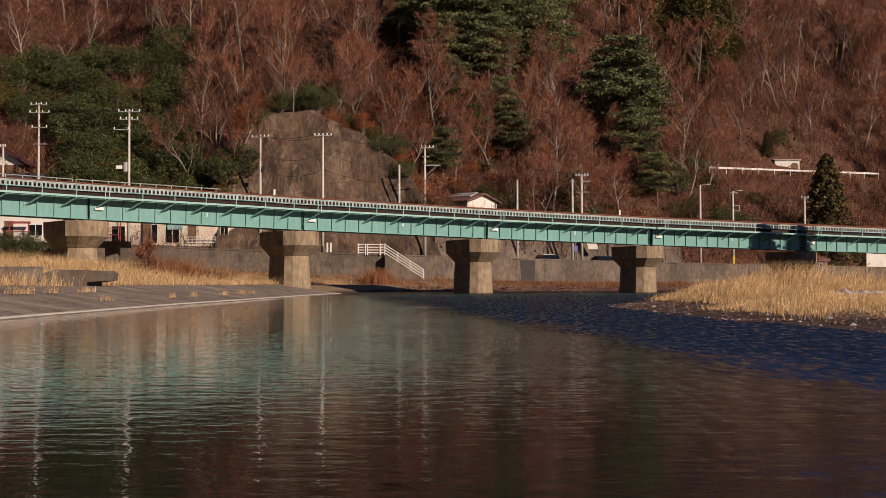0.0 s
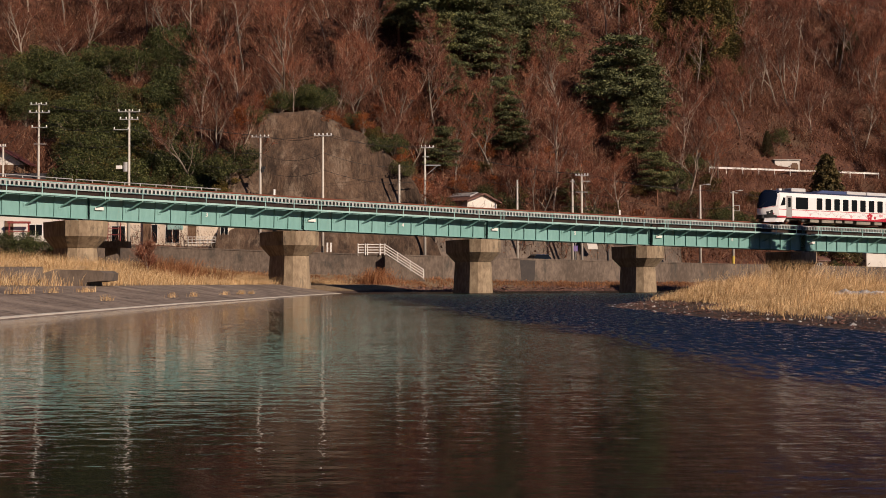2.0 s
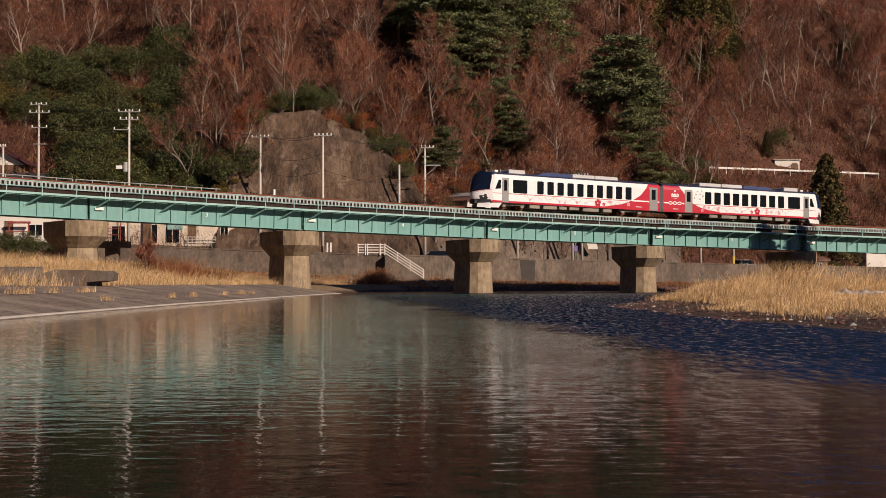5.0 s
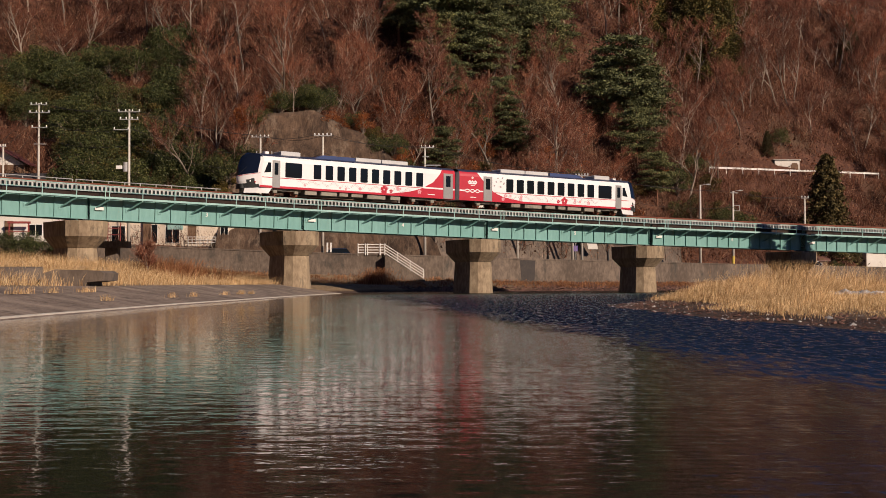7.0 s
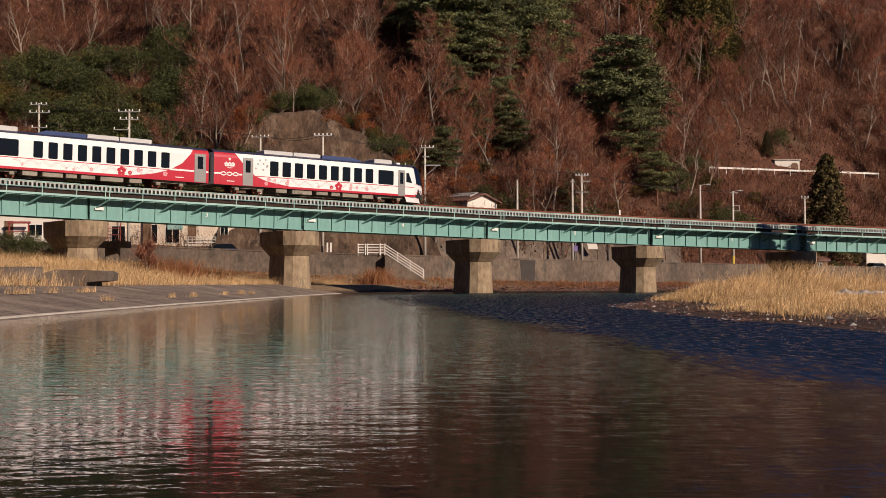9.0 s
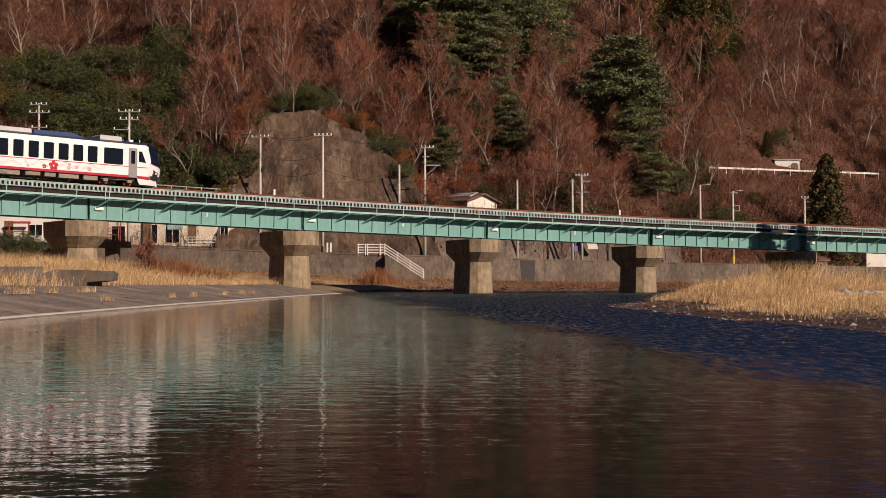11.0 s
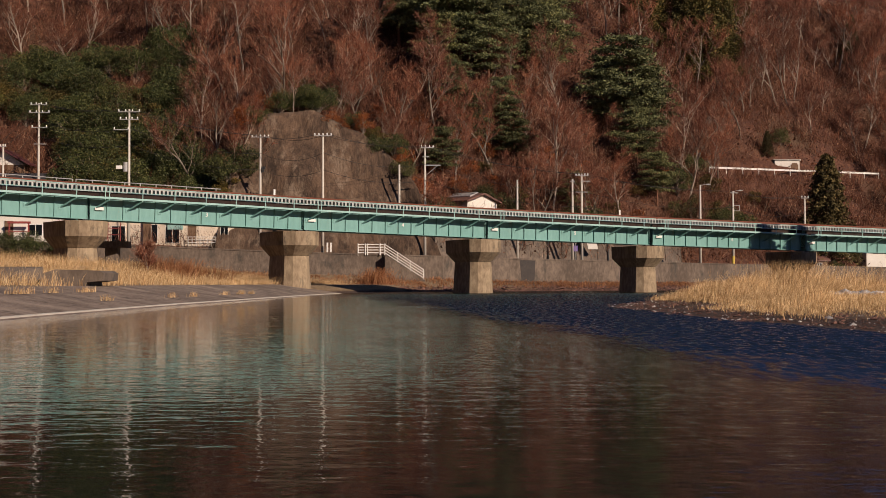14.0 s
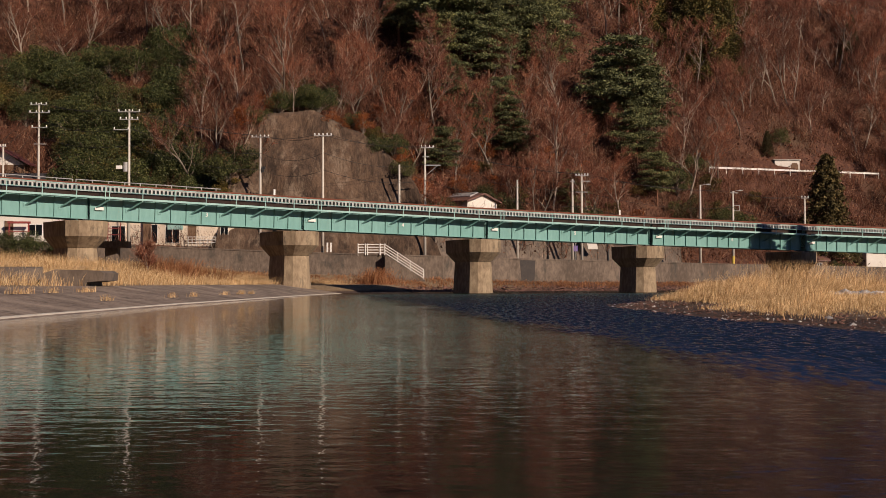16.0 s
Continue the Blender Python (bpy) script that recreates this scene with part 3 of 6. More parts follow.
def painted_number(text, parent, x, z, size):
    """White painted numeral on a girder web."""
    cu = bpy.data.curves.new("numeral", "FONT")
    cu.body, cu.size, cu.extrude = text, size, 0.004
    tmp = bpy.data.objects.new("numeral", cu)
    me = bpy.data.meshes.new_from_object(tmp)
    bpy.data.objects.remove(tmp)
    me.materials.clear()
    me.materials.append(MAT["white_rail"])
    put("span_number", me, parent, pose(x, -0.022, z, 90, 0, 0), "white painted span number")


for k, text in ((0, "3"), (1, "4"), (2, "5"), (3, "6")):
    painted_number(text, spans[k], SPAN * 0.52, 0.72, 0.52)


def far_rail(k, length):
    """Grey handrail along the far side of a span, on brackets from the far girder."""
    y0 = 1.92
    fr = thing("far_handrail", "grey galvanised handrail along the far walkway", "handrail", span_pose(k), group="far walkway handrails")
    for z, r_ in ((3.42, 0.04), (3.0, 0.03)):
        part("rail", Mesh().tube([(0.0, y0 + 1.1, z), (length, y0 + 1.1, z)], r_, 6), "pole_steel", fr)
    fp = Mesh().box(-0.03, y0 + 1.07, 1.7, 0.03, y0 + 1.13, 3.42).box(-0.04, y0 + 0.016, 1.7, 0.04, y0 + 1.1, 1.8).done("post", ["pole_steel"])
    for i in range(int(length / 1.41) + 1):
        put("post", fp, fr, pose(0.05 + i * 1.41, 0, 0))


for k in range(K0, 1):
    far_rail(k, SPAN if k < 0 else 13.2)


def pier_thing(k):
    p, a = line(k * SPAN - 0.1, -2.3)
    foot = hill(p.x, p.y) if p.y < 146 else 0.5
    foot = max(-0.7, foot)
    m = pose(p.x, p.y, foot - 0.3, 0, 0, math.degrees(a))
    pr = thing("bridge_pier", "tall weathered concrete bridge pier with flared cap", "bridge pier", m, group="piers of the bridge")
    H = p.z - 0.12 - foot + 0.3

    def ring(hx, hy, z):
        # stadium-like plan: rounded to octagon at the ends
        c = hx * 0.45
        return [(-hx, -hy + c, z), (-hx + c, -hy, z), (hx - c, -hy, z), (hx, -hy + c, z), (hx, hy - c, z), (hx - c, hy, z), (-hx + c, hy, z), (-hx, hy - c, z)]
    col = Mesh().rings([ring(1.40, 2.2, 0), ring(1.22, 2.0, H - 2.15)])
    part("shaft", col, "pier", pr)
    capm = Mesh().rings([ring(1.26, 2.06, H - 2.15), ring(1.78, 3.06, H - 1.25), ring(1.82, 3.1, H - 0.04), ring(1.76, 3.04, H)])
    part("flared_cap", capm, "pier", pr, "rust-stained flared concrete cap")
    return pr


for k in range(K0, K1 + 2):
    pier_thing(k)

# track: rails, guard rails, sleepers
track = thing("railway_track", "rust-brown rails on weathered timber sleepers", "railway track")


def along(lat, z, s0, s1, w_, h, step=4.95):
    m = Mesh()
    rg = []
    s = s0
    while s <= s1 + 0.01:
        p, a = line(s, lat)
        nx, ny = math.sin(a) * w_ / 2, -math.cos(a) * w_ / 2
        rg.append([(p.x + nx, p.y + ny, p.z + z), (p.x - nx, p.y - ny, p.z + z), (p.x - nx, p.y - ny, p.z + z + h), (p.x + nx, p.y + ny, p.z + z + h)])
        s += step
    return m.rings(rg)


SA, SB = K0 * SPAN - 79.2, (K1 + 1) * SPAN + 79.2
# earth embankments that carry the line on from the bridge's ends
for name, s0, s1 in (("near", K0 * SPAN - 80, K0 * SPAN - 0.6), ("far", (K1 + 1) * SPAN + 0.6, (K1 + 1) * SPAN + 80)):
    rg = []
    for i in range(9):
        s_ = s0 + (s1 - s0) * i / 8
        ring_ = []
        for lat_, dz in ((14.0, -9.0), (2.4, 2.38), (-4.4, 2.38), (-16.0, -9.0)):
            p_, _ = line(s_, lat_)
            ring_.append((p_.x, p_.y, p_.z + dz))
        rg.append(ring_)
    em = new("embankment", Mesh().rings(rg).done("embankment", ["ground"]))
    tagged(em, "grassy earth railway embankment beyond the bridge", "embankment", kind="structure")
for lat in (-0.96 + 0.567, -0.96 - 0.567):
    part("rail", along(lat, 2.66, SA, SB, 0.07, 0.21), "rust", track)
for lat in (-0.96 + 0.36, -0.96 - 0.36):
    part("guard_rail", along(lat, 2.66, SA, SB, 0.07, 0.17), "rust", track)
# strip added behind the sleeper ends so the gaps between them look shaded
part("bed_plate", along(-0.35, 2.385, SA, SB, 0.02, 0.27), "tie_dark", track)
for lat in (0.10, -2.02):
    part("guard_timber", along(lat, 2.665, SA, SB, 0.13, 0.07 if lat > 0 else 0.46), "tie" if lat > 0 else "rust", track, "weathered edge timber")
part("stringer", along(0.37, 2.24, SA, SB, 0.05, 0.07), "tie", track, "pale edge strip under the sleepers")
tie = Mesh().box(-0.075, -1.32, 2.32, 0.075, 1.32, 2.655).done("sleeper", ["tie"])
rest = Mesh()
s = SA + 0.3
while s < SB:
    p, a = line(s, -0.96)
    if -10 < s < 97:
        put("sleeper", tie, track, pose(p.x, p.y, p.z, 0, 0, math.degrees(a)))
    else:
        c_, n_ = Vector((math.cos(a), math.sin(a), 0)) * 0.075, Vector((math.sin(a), -math.cos(a), 0)) * 1.32
        o = Vector((p.x, p.y, p.z + 2.4))
        up = Vector((0, 0, 0.255))
        rest.add([o - c_ - n_, o + c_ - n_, o + c_ + n_, o - c_ + n_, o - c_ - n_ + up, o + c_ - n_ + up, o + c_ + n_ + up, o - c_ + n_ + up],
                 [(3, 2, 1, 0), (4, 5, 6, 7), (0, 1, 5, 4), (1, 2, 6, 5), (2, 3, 7, 6), (3, 0, 4, 7)])
    s += 0.36
tagged(part("far_sleepers", rest, "tie", track), kind="stuff")


# ---- train ----
CAR_L = 22.0


def half_width(z):
    return lerp_table(z, [(0.68, 1.455), (1.0, 1.46), (3.02, 1.44), (3.3, 1.38), (3.45, 1.30), (3.62, 1.05), (3.74, 0.6), (3.78, 0.0)])[0]


def nose_x(y, z):
    """The front's surface: distance back from the tip."""
    b = lerp_table(z, [(0.2, 0.55), (0.68, 0.20), (1.2, 0.04), (1.75, 0.0), (2.4, 0.1), (3.0, 0.26), (3.45, 0.5), (3.78, 1.0)])[0]
    return b - 0.05 + 1.7 * (abs(y) / 1.46) ** 2.0


def flower(m, x, z, r, side, slot=0):
    y = side * (half_width(z) + 0.012)
    for k in range(5):
        a = 2 * math.pi * k / 5 + 0.3
        cx, cz = x + math.cos(a) * r * 0.55, z + math.sin(a) * r * 0.55
        ps = [(cx + math.cos(a + q) * r * 0.42, y, cz + math.sin(a + q) * r * 0.42) for q in (0, 1.05, 2.1, 3.14, 4.19, 5.24)]
        m.add(ps if side > 0 else ps[::-1], [tuple(range(6))], slot)


def train_car(kind):
    """A railcar; x runs from the nose tip back to the coupled end, z up from the rail head."""
    lead = kind == "lead"
    car = thing("train_car", "white and red railcar with dark windscreen and petal decoration" if lead else "white and red trailing railcar with petal decoration and rear cab", "train car", group="cars of the train")
    zs = [0.68, 0.85, 1.2, 1.5, 1.72, 1.85, 2.1, 2.4, 2.7, 3.0, 3.25, 3.45]
    body = Mesh()
    for side in (-1, 1):
        for z0, z1 in zip(zs, zs[1:]):
            sl = 1 if z1 <= 0.86 else 0
            nx = 26
            for i in range(nx):
                def pt(f, z):
                    xf = nose_x(half_width(z), z) + 0.0
                    return (xf + (CAR_L - xf) * f, side * half_width(z), z)
                q = [pt(i / nx, z0), pt((i + 1) / nx, z0), pt((i + 1) / nx, z1), pt(i / nx, z1)]
                body.add(q if side < 0 else q[::-1], [(0, 1, 2, 3)], sl)
    body.add([(CAR_L, -half_width(z), z) for z in zs] + [(CAR_L, half_width(z), z) for z in reversed(zs)], [tuple(range(2 * len(zs)))], 0)
    body.add([(nose_x(1.4, .68), -1.4, .68), (nose_x(1.4, .68), 1.4, .68), (CAR_L, 1.4, .68), (CAR_L, -1.4, .68)], [(0, 1, 2, 3)], 2)
    # lower front panel
    front = Mesh()
    glass = Mesh()
    ny, nz = 22, 14

    def screen_foot(u):
        return 1.66 + 0.34 * abs(u) ** 1.6

    def on_front(u, z, out=0.0):
        return (nose_x(u * half_width(z), z) - out, u * half_width(z), z)

    for i in range(ny):
        u0, u1 = -1 + 2 * i / ny, -1 + 2 * (i + 1) / ny
        um = (u0 + u1) / 2
        for lo, hi, n_, tgt in ((lambda u: 0.68, screen_foot, nz, front), (screen_foot, lambda u: 3.76, nz, glass)):
            for j in range(n_):
                cell = []
                for u, k in ((u0, j), (u0, j + 1), (u1, j + 1), (u1, j)):
                    cell.append((u, lo(u) + (hi(u) - lo(u)) * k / n_))
                zm = sum(z for _, z in cell) / 4
                if tgt is front:
                    lamp = 0.5 < abs(um) < 0.82 and 0.98 < zm < 1.22 + 0.42 * (abs(um) - 0.3)
                    sl = 1 if lamp or zm < 0.98 and abs(um) < 0.9 else 0
                    front.add([on_front(u, z) for u, z in cell], [(0, 1, 2, 3)], sl)
                elif i in (0, ny - 1) and zm < 3.4:
                    front.add([on_front(u, z) for u, z in cell], [(0, 1, 2, 3)], 0)
                else:
                    glass.add([on_front(u, z) for u, z in cell], [(0, 1, 2, 3)], 0)
    part("body", body, ("car_white", "car_red", "black"), car)
    part("front_panel", front, ("car_white", "black"), car, smooth=True)
    part("windscreen", glass, "glass_blue", car, "large dark raked windscreen", smooth=True)
    for side in (-1, 1):
        c0 = on_front(side * 0.68, 1.2, 0.05)
        part("headlight", Mesh().tube([c0, (c0[0] + 0.12, c0[1], c0[2])], 0.085, 10), "ceramic", car, "small round white headlight")
        c0 = on_front(side * 0.82, 1.12, 0.05)
        part("tail_light", Mesh().tube([c0, (c0[0] + 0.12, c0[1], c0[2])], 0.06, 8), "car_red", car, "small red tail light")
        brow = [on_front(side * u, screen_foot(u) - 0.05, 0.012) for u in (0.12, 0.3, 0.5, 0.7, 0.85, 0.97)]
        part("red_line", Mesh().tube(brow, 0.022, 5), "car_red", car)
    for side in (-1, 1):
        part("wiper", Mesh().tube([on_front(side * 0.1, 1.75, 0.02), on_front(side * 0.35, 2.0, 0.03), on_front(side * 0.55, 2.45, 0.02)], 0.018, 4), "black", car)
    part("coupler", Mesh().tube([(0.1, 0, 0.75), (1.1, 0, 0.75)], 0.16, 8).box(0.12, -0.55, 0.55, 0.5, 0.55, 0.95, c=0.08), "black", car)
    for side in (-1, 1):
        plow = Mesh().add([(1.55, side * 1.32, 0.68), (2.7, side * 1.42, 0.68), (2.4, side * 1.34, 0.18), (1.25, side * 1.16, 0.18), (0.5, side * 0.5, 0.68), (0.4, side * 0.5, 0.18)],
                          [(0, 1, 2, 3), (0, 3, 5, 4)])
        part("snow_plough", plow, "car_white", car, "white skirt and plough")
    # roof
    rf = Mesh()
    rz = [3.45, 3.56, 3.64, 3.71, 3.755, 3.78]
    prof = [(half_width(z), z) for z in rz]
    prof = [(-y, z) for y, z in prof] + [(y, z) for y, z in reversed(prof[:-1])]
    for (y0, z0), (y1, z1) in zip(prof, prof[1:]):
        rf.add([(nose_x(y0, z0), y0, z0), (CAR_L, y0, z0), (CAR_L, y1, z1), (nose_x(y1, z1), y1, z1)], [(0, 3, 2, 1)])
    part("roof", rf, "car_roof", car, "dark blue curved roof", smooth=True)
    q = CAR_L
    # roof units
    for a, b, h, mt in ((16.3, 18.2, 0.30, "car_box"), (5.0, 7.8, 0.26, "car_box"), (7.9, 10.6, 0.26, "car_box")):
        part("roof_unit", Mesh().rings([[(q - b, -0.85, 3.68), (q - a, -0.85, 3.68), (q - a, 0.85, 3.68), (q - b, 0.85, 3.68)],
                                        [(q - b, -0.85, 3.70 + h), (q - a, -0.85, 3.70 + h), (q - a, 0.85, 3.70 + h), (q - b, 0.85, 3.70 + h)],
                                        [(q - b + 0.08, -0.75, 3.76 + h), (q - a - 0.08, -0.75, 3.76 + h), (q - a - 0.08, 0.75, 3.76 + h), (q - b + 0.08, 0.75, 3.76 + h)]]), mt, car, "pale grey rooftop unit")
    part("battery_cover", Mesh().rings([[(q - 15.0, -1.0, 3.62), (q - 10.7, -1.0, 3.62), (q - 10.7, 1.0, 3.62), (q - 15.0, 1.0, 3.62)],
                                        [(q - 14.0, -0.85, 3.97), (q - 10.8, -0.85, 3.97), (q - 10.8, 0.85, 3.97), (q - 14.0, 0.85, 3.97)]]), "car_blue", car, "dark blue rooftop cover")
    part("horn_box", Mesh().box(q - 19.6, -0.5, 3.72, q - 19.2, 0.1, 3.96, c=0.05), "car_white", car)
    part("antenna", Mesh().tube([(q - 18.9, -0.4, 3.7), (q - 18.9, -0.4, 4.05)], 0.035, 5), "car_box", car)
    part("antenna", Mesh().tube([(q - 20.0, 0.4, 3.6), (q - 20.0, 0.4, 3.98)], 0.05, 6), "car_box", car)
    # windows
    wins = [(16.4, 18.05, 1.68, 2.99)]
    if lead:
        wins += [(3.64 + 1.204 * i, 4.40 + 1.204 * i, 1.70, 3.0) for i in range(10)]
        doors = [(0.26, 1.33), (18.56, 19.30)]
    else:
        wins += [(5.3 + 1.215 * i, 6.12 + 1.215 * i, 1.70, 3.0) for i in range(9)]
        doors = [(2.70, 3.67), (18.56, 19.30)]
    for side in (-1, 1):
        for a, b, z0, z1 in wins:
            m = Mesh()
            y0, y1 = side * (half_width(z0) + 0.012), side * (half_width(z1) + 0.012)
            c = 0.07
            ps = [(q - b + c, z0), (q - a - c, z0), (q - a, z0 + c), (q - a, z1 - c), (q - a - c, z1), (q - b + c, z1), (q - b, z1 - c), (q - b, z0 + c)]
            fr = [(x, side * (half_width(z) + 0.014), z) for x, z in ps]
            bk = [(x, side * (half_width(z) - 0.02), z) for x, z in ps]
            m.rings([bk, fr] if side < 0 else [bk[::-1], fr[::-1]])
            part("window", m, "glass", car)
        m = Mesh()
        tri = [(q - 20.1, 1.98), (q - 19.45, 2.05), (q - 19.45, 2.9), (q - 19.72, 2.9)]
        fr = [(x, side * (half_width(z) + 0.014), z) for x, z in tri]
        bk = [(x, side * (half_width(z) - 0.02), z) for x, z in tri]
        m.rings([bk, fr] if side < 0 else [bk[::-1], fr[::-1]])
        part("cab_window", m, "glass", car)
        for a, b in doors:
            m = Mesh()
            for x0, x1, z0, z1, pr in ((q - b, q - a, 0.72, 3.12, 0.03),):
                n = 6
                rg0 = [(x0, z0 + (z1 - z0) * i / n) for i in range(n + 1)] + [(x1, z1 - (z1 - z0) * i / n) for i in range(n + 1)]
                fr = [(x, side * (half_width(z) + pr), z) for x, z in rg0]
                bk = [(x, side * (half_width(z) - 0.03), z) for x, z in rg0]
                m.rings([bk, fr] if side > 0 else [bk[::-1], fr[::-1]])
            d = part("door", m, "car_silver", car, "plain stainless side door")
            w0 = Mesh()
            cx, hw = q - (a + b) / 2, (b - a) * 0.24
            w0.rings([[(cx - hw, side * (half_width(2) + 0.02), 1.85), (cx + hw, side * (half_width(2) + 0.02), 1.85), (cx + hw, side * (half_width(2.9) + 0.02), 2.9), (cx - hw, side * (half_width(2.9) + 0.02), 2.9)],
                      [(cx - hw, side * (half_width(1.85) + 0.042), 1.85), (cx + hw, side * (half_width(1.85) + 0.042), 1.85), (cx + hw, side * (half_width(2.9) + 0.042), 2.9), (cx - hw, side * (half_width(2.9) + 0.042), 2.9)]])
            part("door_window", w0, "glass", d)
    # livery: red sweep, belt line, ribbon and petals
    for side in (-1, 1):
        red, pink, grey, wh = Mesh(), Mesh(), Mesh(), Mesh()
        zl = [0.86, 1.2, 1.6, 2.2, 3.0, 3.3, 3.45]
        if lead:
            edge = [(0.86, 7.2), (1.2, 4.9), (1.6, 3.6), (2.2, 2.5), (3.0, 1.75), (3.45, 1.45)]
        else:
            edge = [(0.86, 7.4), (1.2, 5.0), (1.6, 3.9), (2.2, 3.1), (3.0, 2.35), (3.45, 2.0)]
        fine = [0.86 + 2.59 * i / 24 for i in range(25)]
        for z0, z1 in zip(fine, fine[1:]):
            e0, e1 = lerp_table(z0, edge)[0], lerp_table(z1, edge)[0]
            f = [(q - e0, side * (half_width(z0) + 0.005), z0), (q, side * (half_width(z0) + 0.005), z0), (q, side * (half_width(z1) + 0.005), z1), (q - e1, side * (half_width(z1) + 0.005), z1)]
            red.add(f if side < 0 else f[::-1], [(0, 1, 2, 3)])

        def strip(m, x0, x1, z0, z1, off):
            f = [(x0, side * (half_width(z0) + off), z0), (x1, side * (half_width(z0) + off), z0), (x1, side * (half_width(z1) + off), z1), (x0, side * (half_width(z1) + off), z1)]
            m.add(f if side < 0 else f[::-1], [(0, 1, 2, 3)])
        strip(red, q - 20.3, q - (3.6 if lead else 3.95), 1.555, 1.615, 0.006)
        strip(red, 1.5, q - 7.3, 0.68, 0.87, 0.006)
        strip(red, q - 7.3, q, 0.68, 0.87, 0.006)
        if lead:
            strip(wh, q - 3.6, q - 1.36, 1.56, 1.70, 0.010)
            strip(wh, q - 0.24, q - 0.02, 1.56, 1.70, 0.010)
            strip(wh, q - 3.1, q - 2.3, 0.98, 1.05, 0.010)
        else:
            strip(wh, q - 2.65, q - 2.2, 1.56, 1.70, 0.010)
            strip(wh, q - 0.7, q - 0.02, 1.56, 1.70, 0.010)
            strip(wh, q - 1.9, q - 1.2, 0.98, 1.05, 0.010)
            for ph in (0, math.pi):
                pts = [(q - 0.6 - 1.7 * i / 20, 1.63 + 0.14 * math.sin(ph + 1.5 * math.pi * 2 * i / 20)) for i in range(21)]
                for (xa, za), (xb, zb_) in zip(pts, pts[1:]):
                    f = [(xa, side * 1.474, za - 0.05), (xb, side * 1.474, zb_ - 0.05), (xb, side * 1.474, zb_ + 0.05), (xa, side * 1.474, za + 0.05)]
                    wh.add(f if side > 0 else f[::-1], [(0, 1, 2, 3)])
            # emblem drawn as plain pale shapes
            for k in range(3):
                flower(wh, q - 1.15 - 0.3 * k, 2.45, 0.22, side)
            flower(wh, q - 1.45, 2.9, 0.13, side)
            strip(wh, q - 1.7, q - 1.25, 2.13, 2.18, 0.012)
        rnd = random.Random(5 if lead else 6)
        base = 7.9 if lead else 12.2
        flower(red, q - base, 1.18, 0.42, side)
        flower(red, q - base + 0.75, 1.08, 0.2, side)
        for k in range(10):
            flower(pink, q - (3.9 + rnd.random() * (14 if k > 3 else 4)), 1.0 + rnd.random() * 0.45, 0.10 + rnd.random() * 0.14, side)
        if not lead:
            for k in range(9):
                flower(grey, q - (3.9 + rnd.random() * 1.2), 1.8 + rnd.random() * 1.3, 0.10, side)
        for k in range(5):
            x0 = q - (5.0 + k * 2.4)
            pts = [(x0 - 2.2 * i / 12, 1.15 + 0.16 * math.sin(i * 0.9 + k) + 0.03 * k) for i in range(13)]
            for (xa, za), (xb, zb_) in zip(pts, pts[1:]):
                for dz in (0, 0.12):
                    f = [(xa, side * 1.466, za + dz - 0.012), (xb, side * 1.466, zb_ + dz - 0.012), (xb, side * 1.466, zb_ + dz + 0.012), (xa, side * 1.466, za + dz + 0.012)]
                    grey.add(f if side > 0 else f[::-1], [(0, 1, 2, 3)])
        part("red_livery", red, "car_red", car, "deep red painted sweep and lines")
        tagged(part("petal_livery", pink, "car_pink", car, "pink painted petals"), kind="stuff")
        tagged(part("line_livery", grey, "car_grey_line", car, "thin grey painted lines"), kind="stuff")
        tagged(part("pale_livery", wh, "car_white", car, "white painted ribbon and emblem"), kind="stuff")
    # gangway, underfloor, bogies
    part("gangway", Mesh().box(q, -0.7, 0.95, q + 0.27, 0.7, 3.25, c=0.06), "black", car, "black folding gangway")
    x = 6.0
    rnd = random.Random(3)
    while x < 16.2:
        w_ = 0.9 + rnd.random() * 1.3
        z0 = 0.22 + rnd.random() * 0.12
        part("underfloor_box", Mesh().box(x, -1.3, z0, x + w_, 1.3, 0.675, c=0.05), "car_under", car)
        x += w_ + 0.2 + rnd.random() * 0.5
    wheel = Mesh().tube([(0, -0.07, 0), (0, 0.07, 0)], 0.43, 18).done("wheel", ["rust"])
    axle_box = Mesh().box(-0.2, -0.12, -0.15, 0.2, 0.12, 0.22, c=0.05).done("axle_box", ["car_under"])
    for bx in (4.2, q - 3.4):
        bg = part("bogie", Mesh().box(bx - 1.5, -1.1, 0.48, bx + 1.5, -0.95, 0.68, c=0.04).box(bx - 1.5, 0.95, 0.48, bx + 1.5, 1.1, 0.68, c=0.04).box(bx - 0.3, -1.0, 0.45, bx + 0.3, 1.0, 0.66), "car_under", car)
        for dx in (-1.05, 1.05):
            for sy in (-1, 1):
                put("wheel", wheel, bg, pose(bx + dx, sy * 0.567, 0.43))
                put("axle_box", axle_box, bg, pose(bx + dx, sy * 1.02, 0.43))
    return car


lead_car = train_car("lead")
rear_car = train_car("rear")


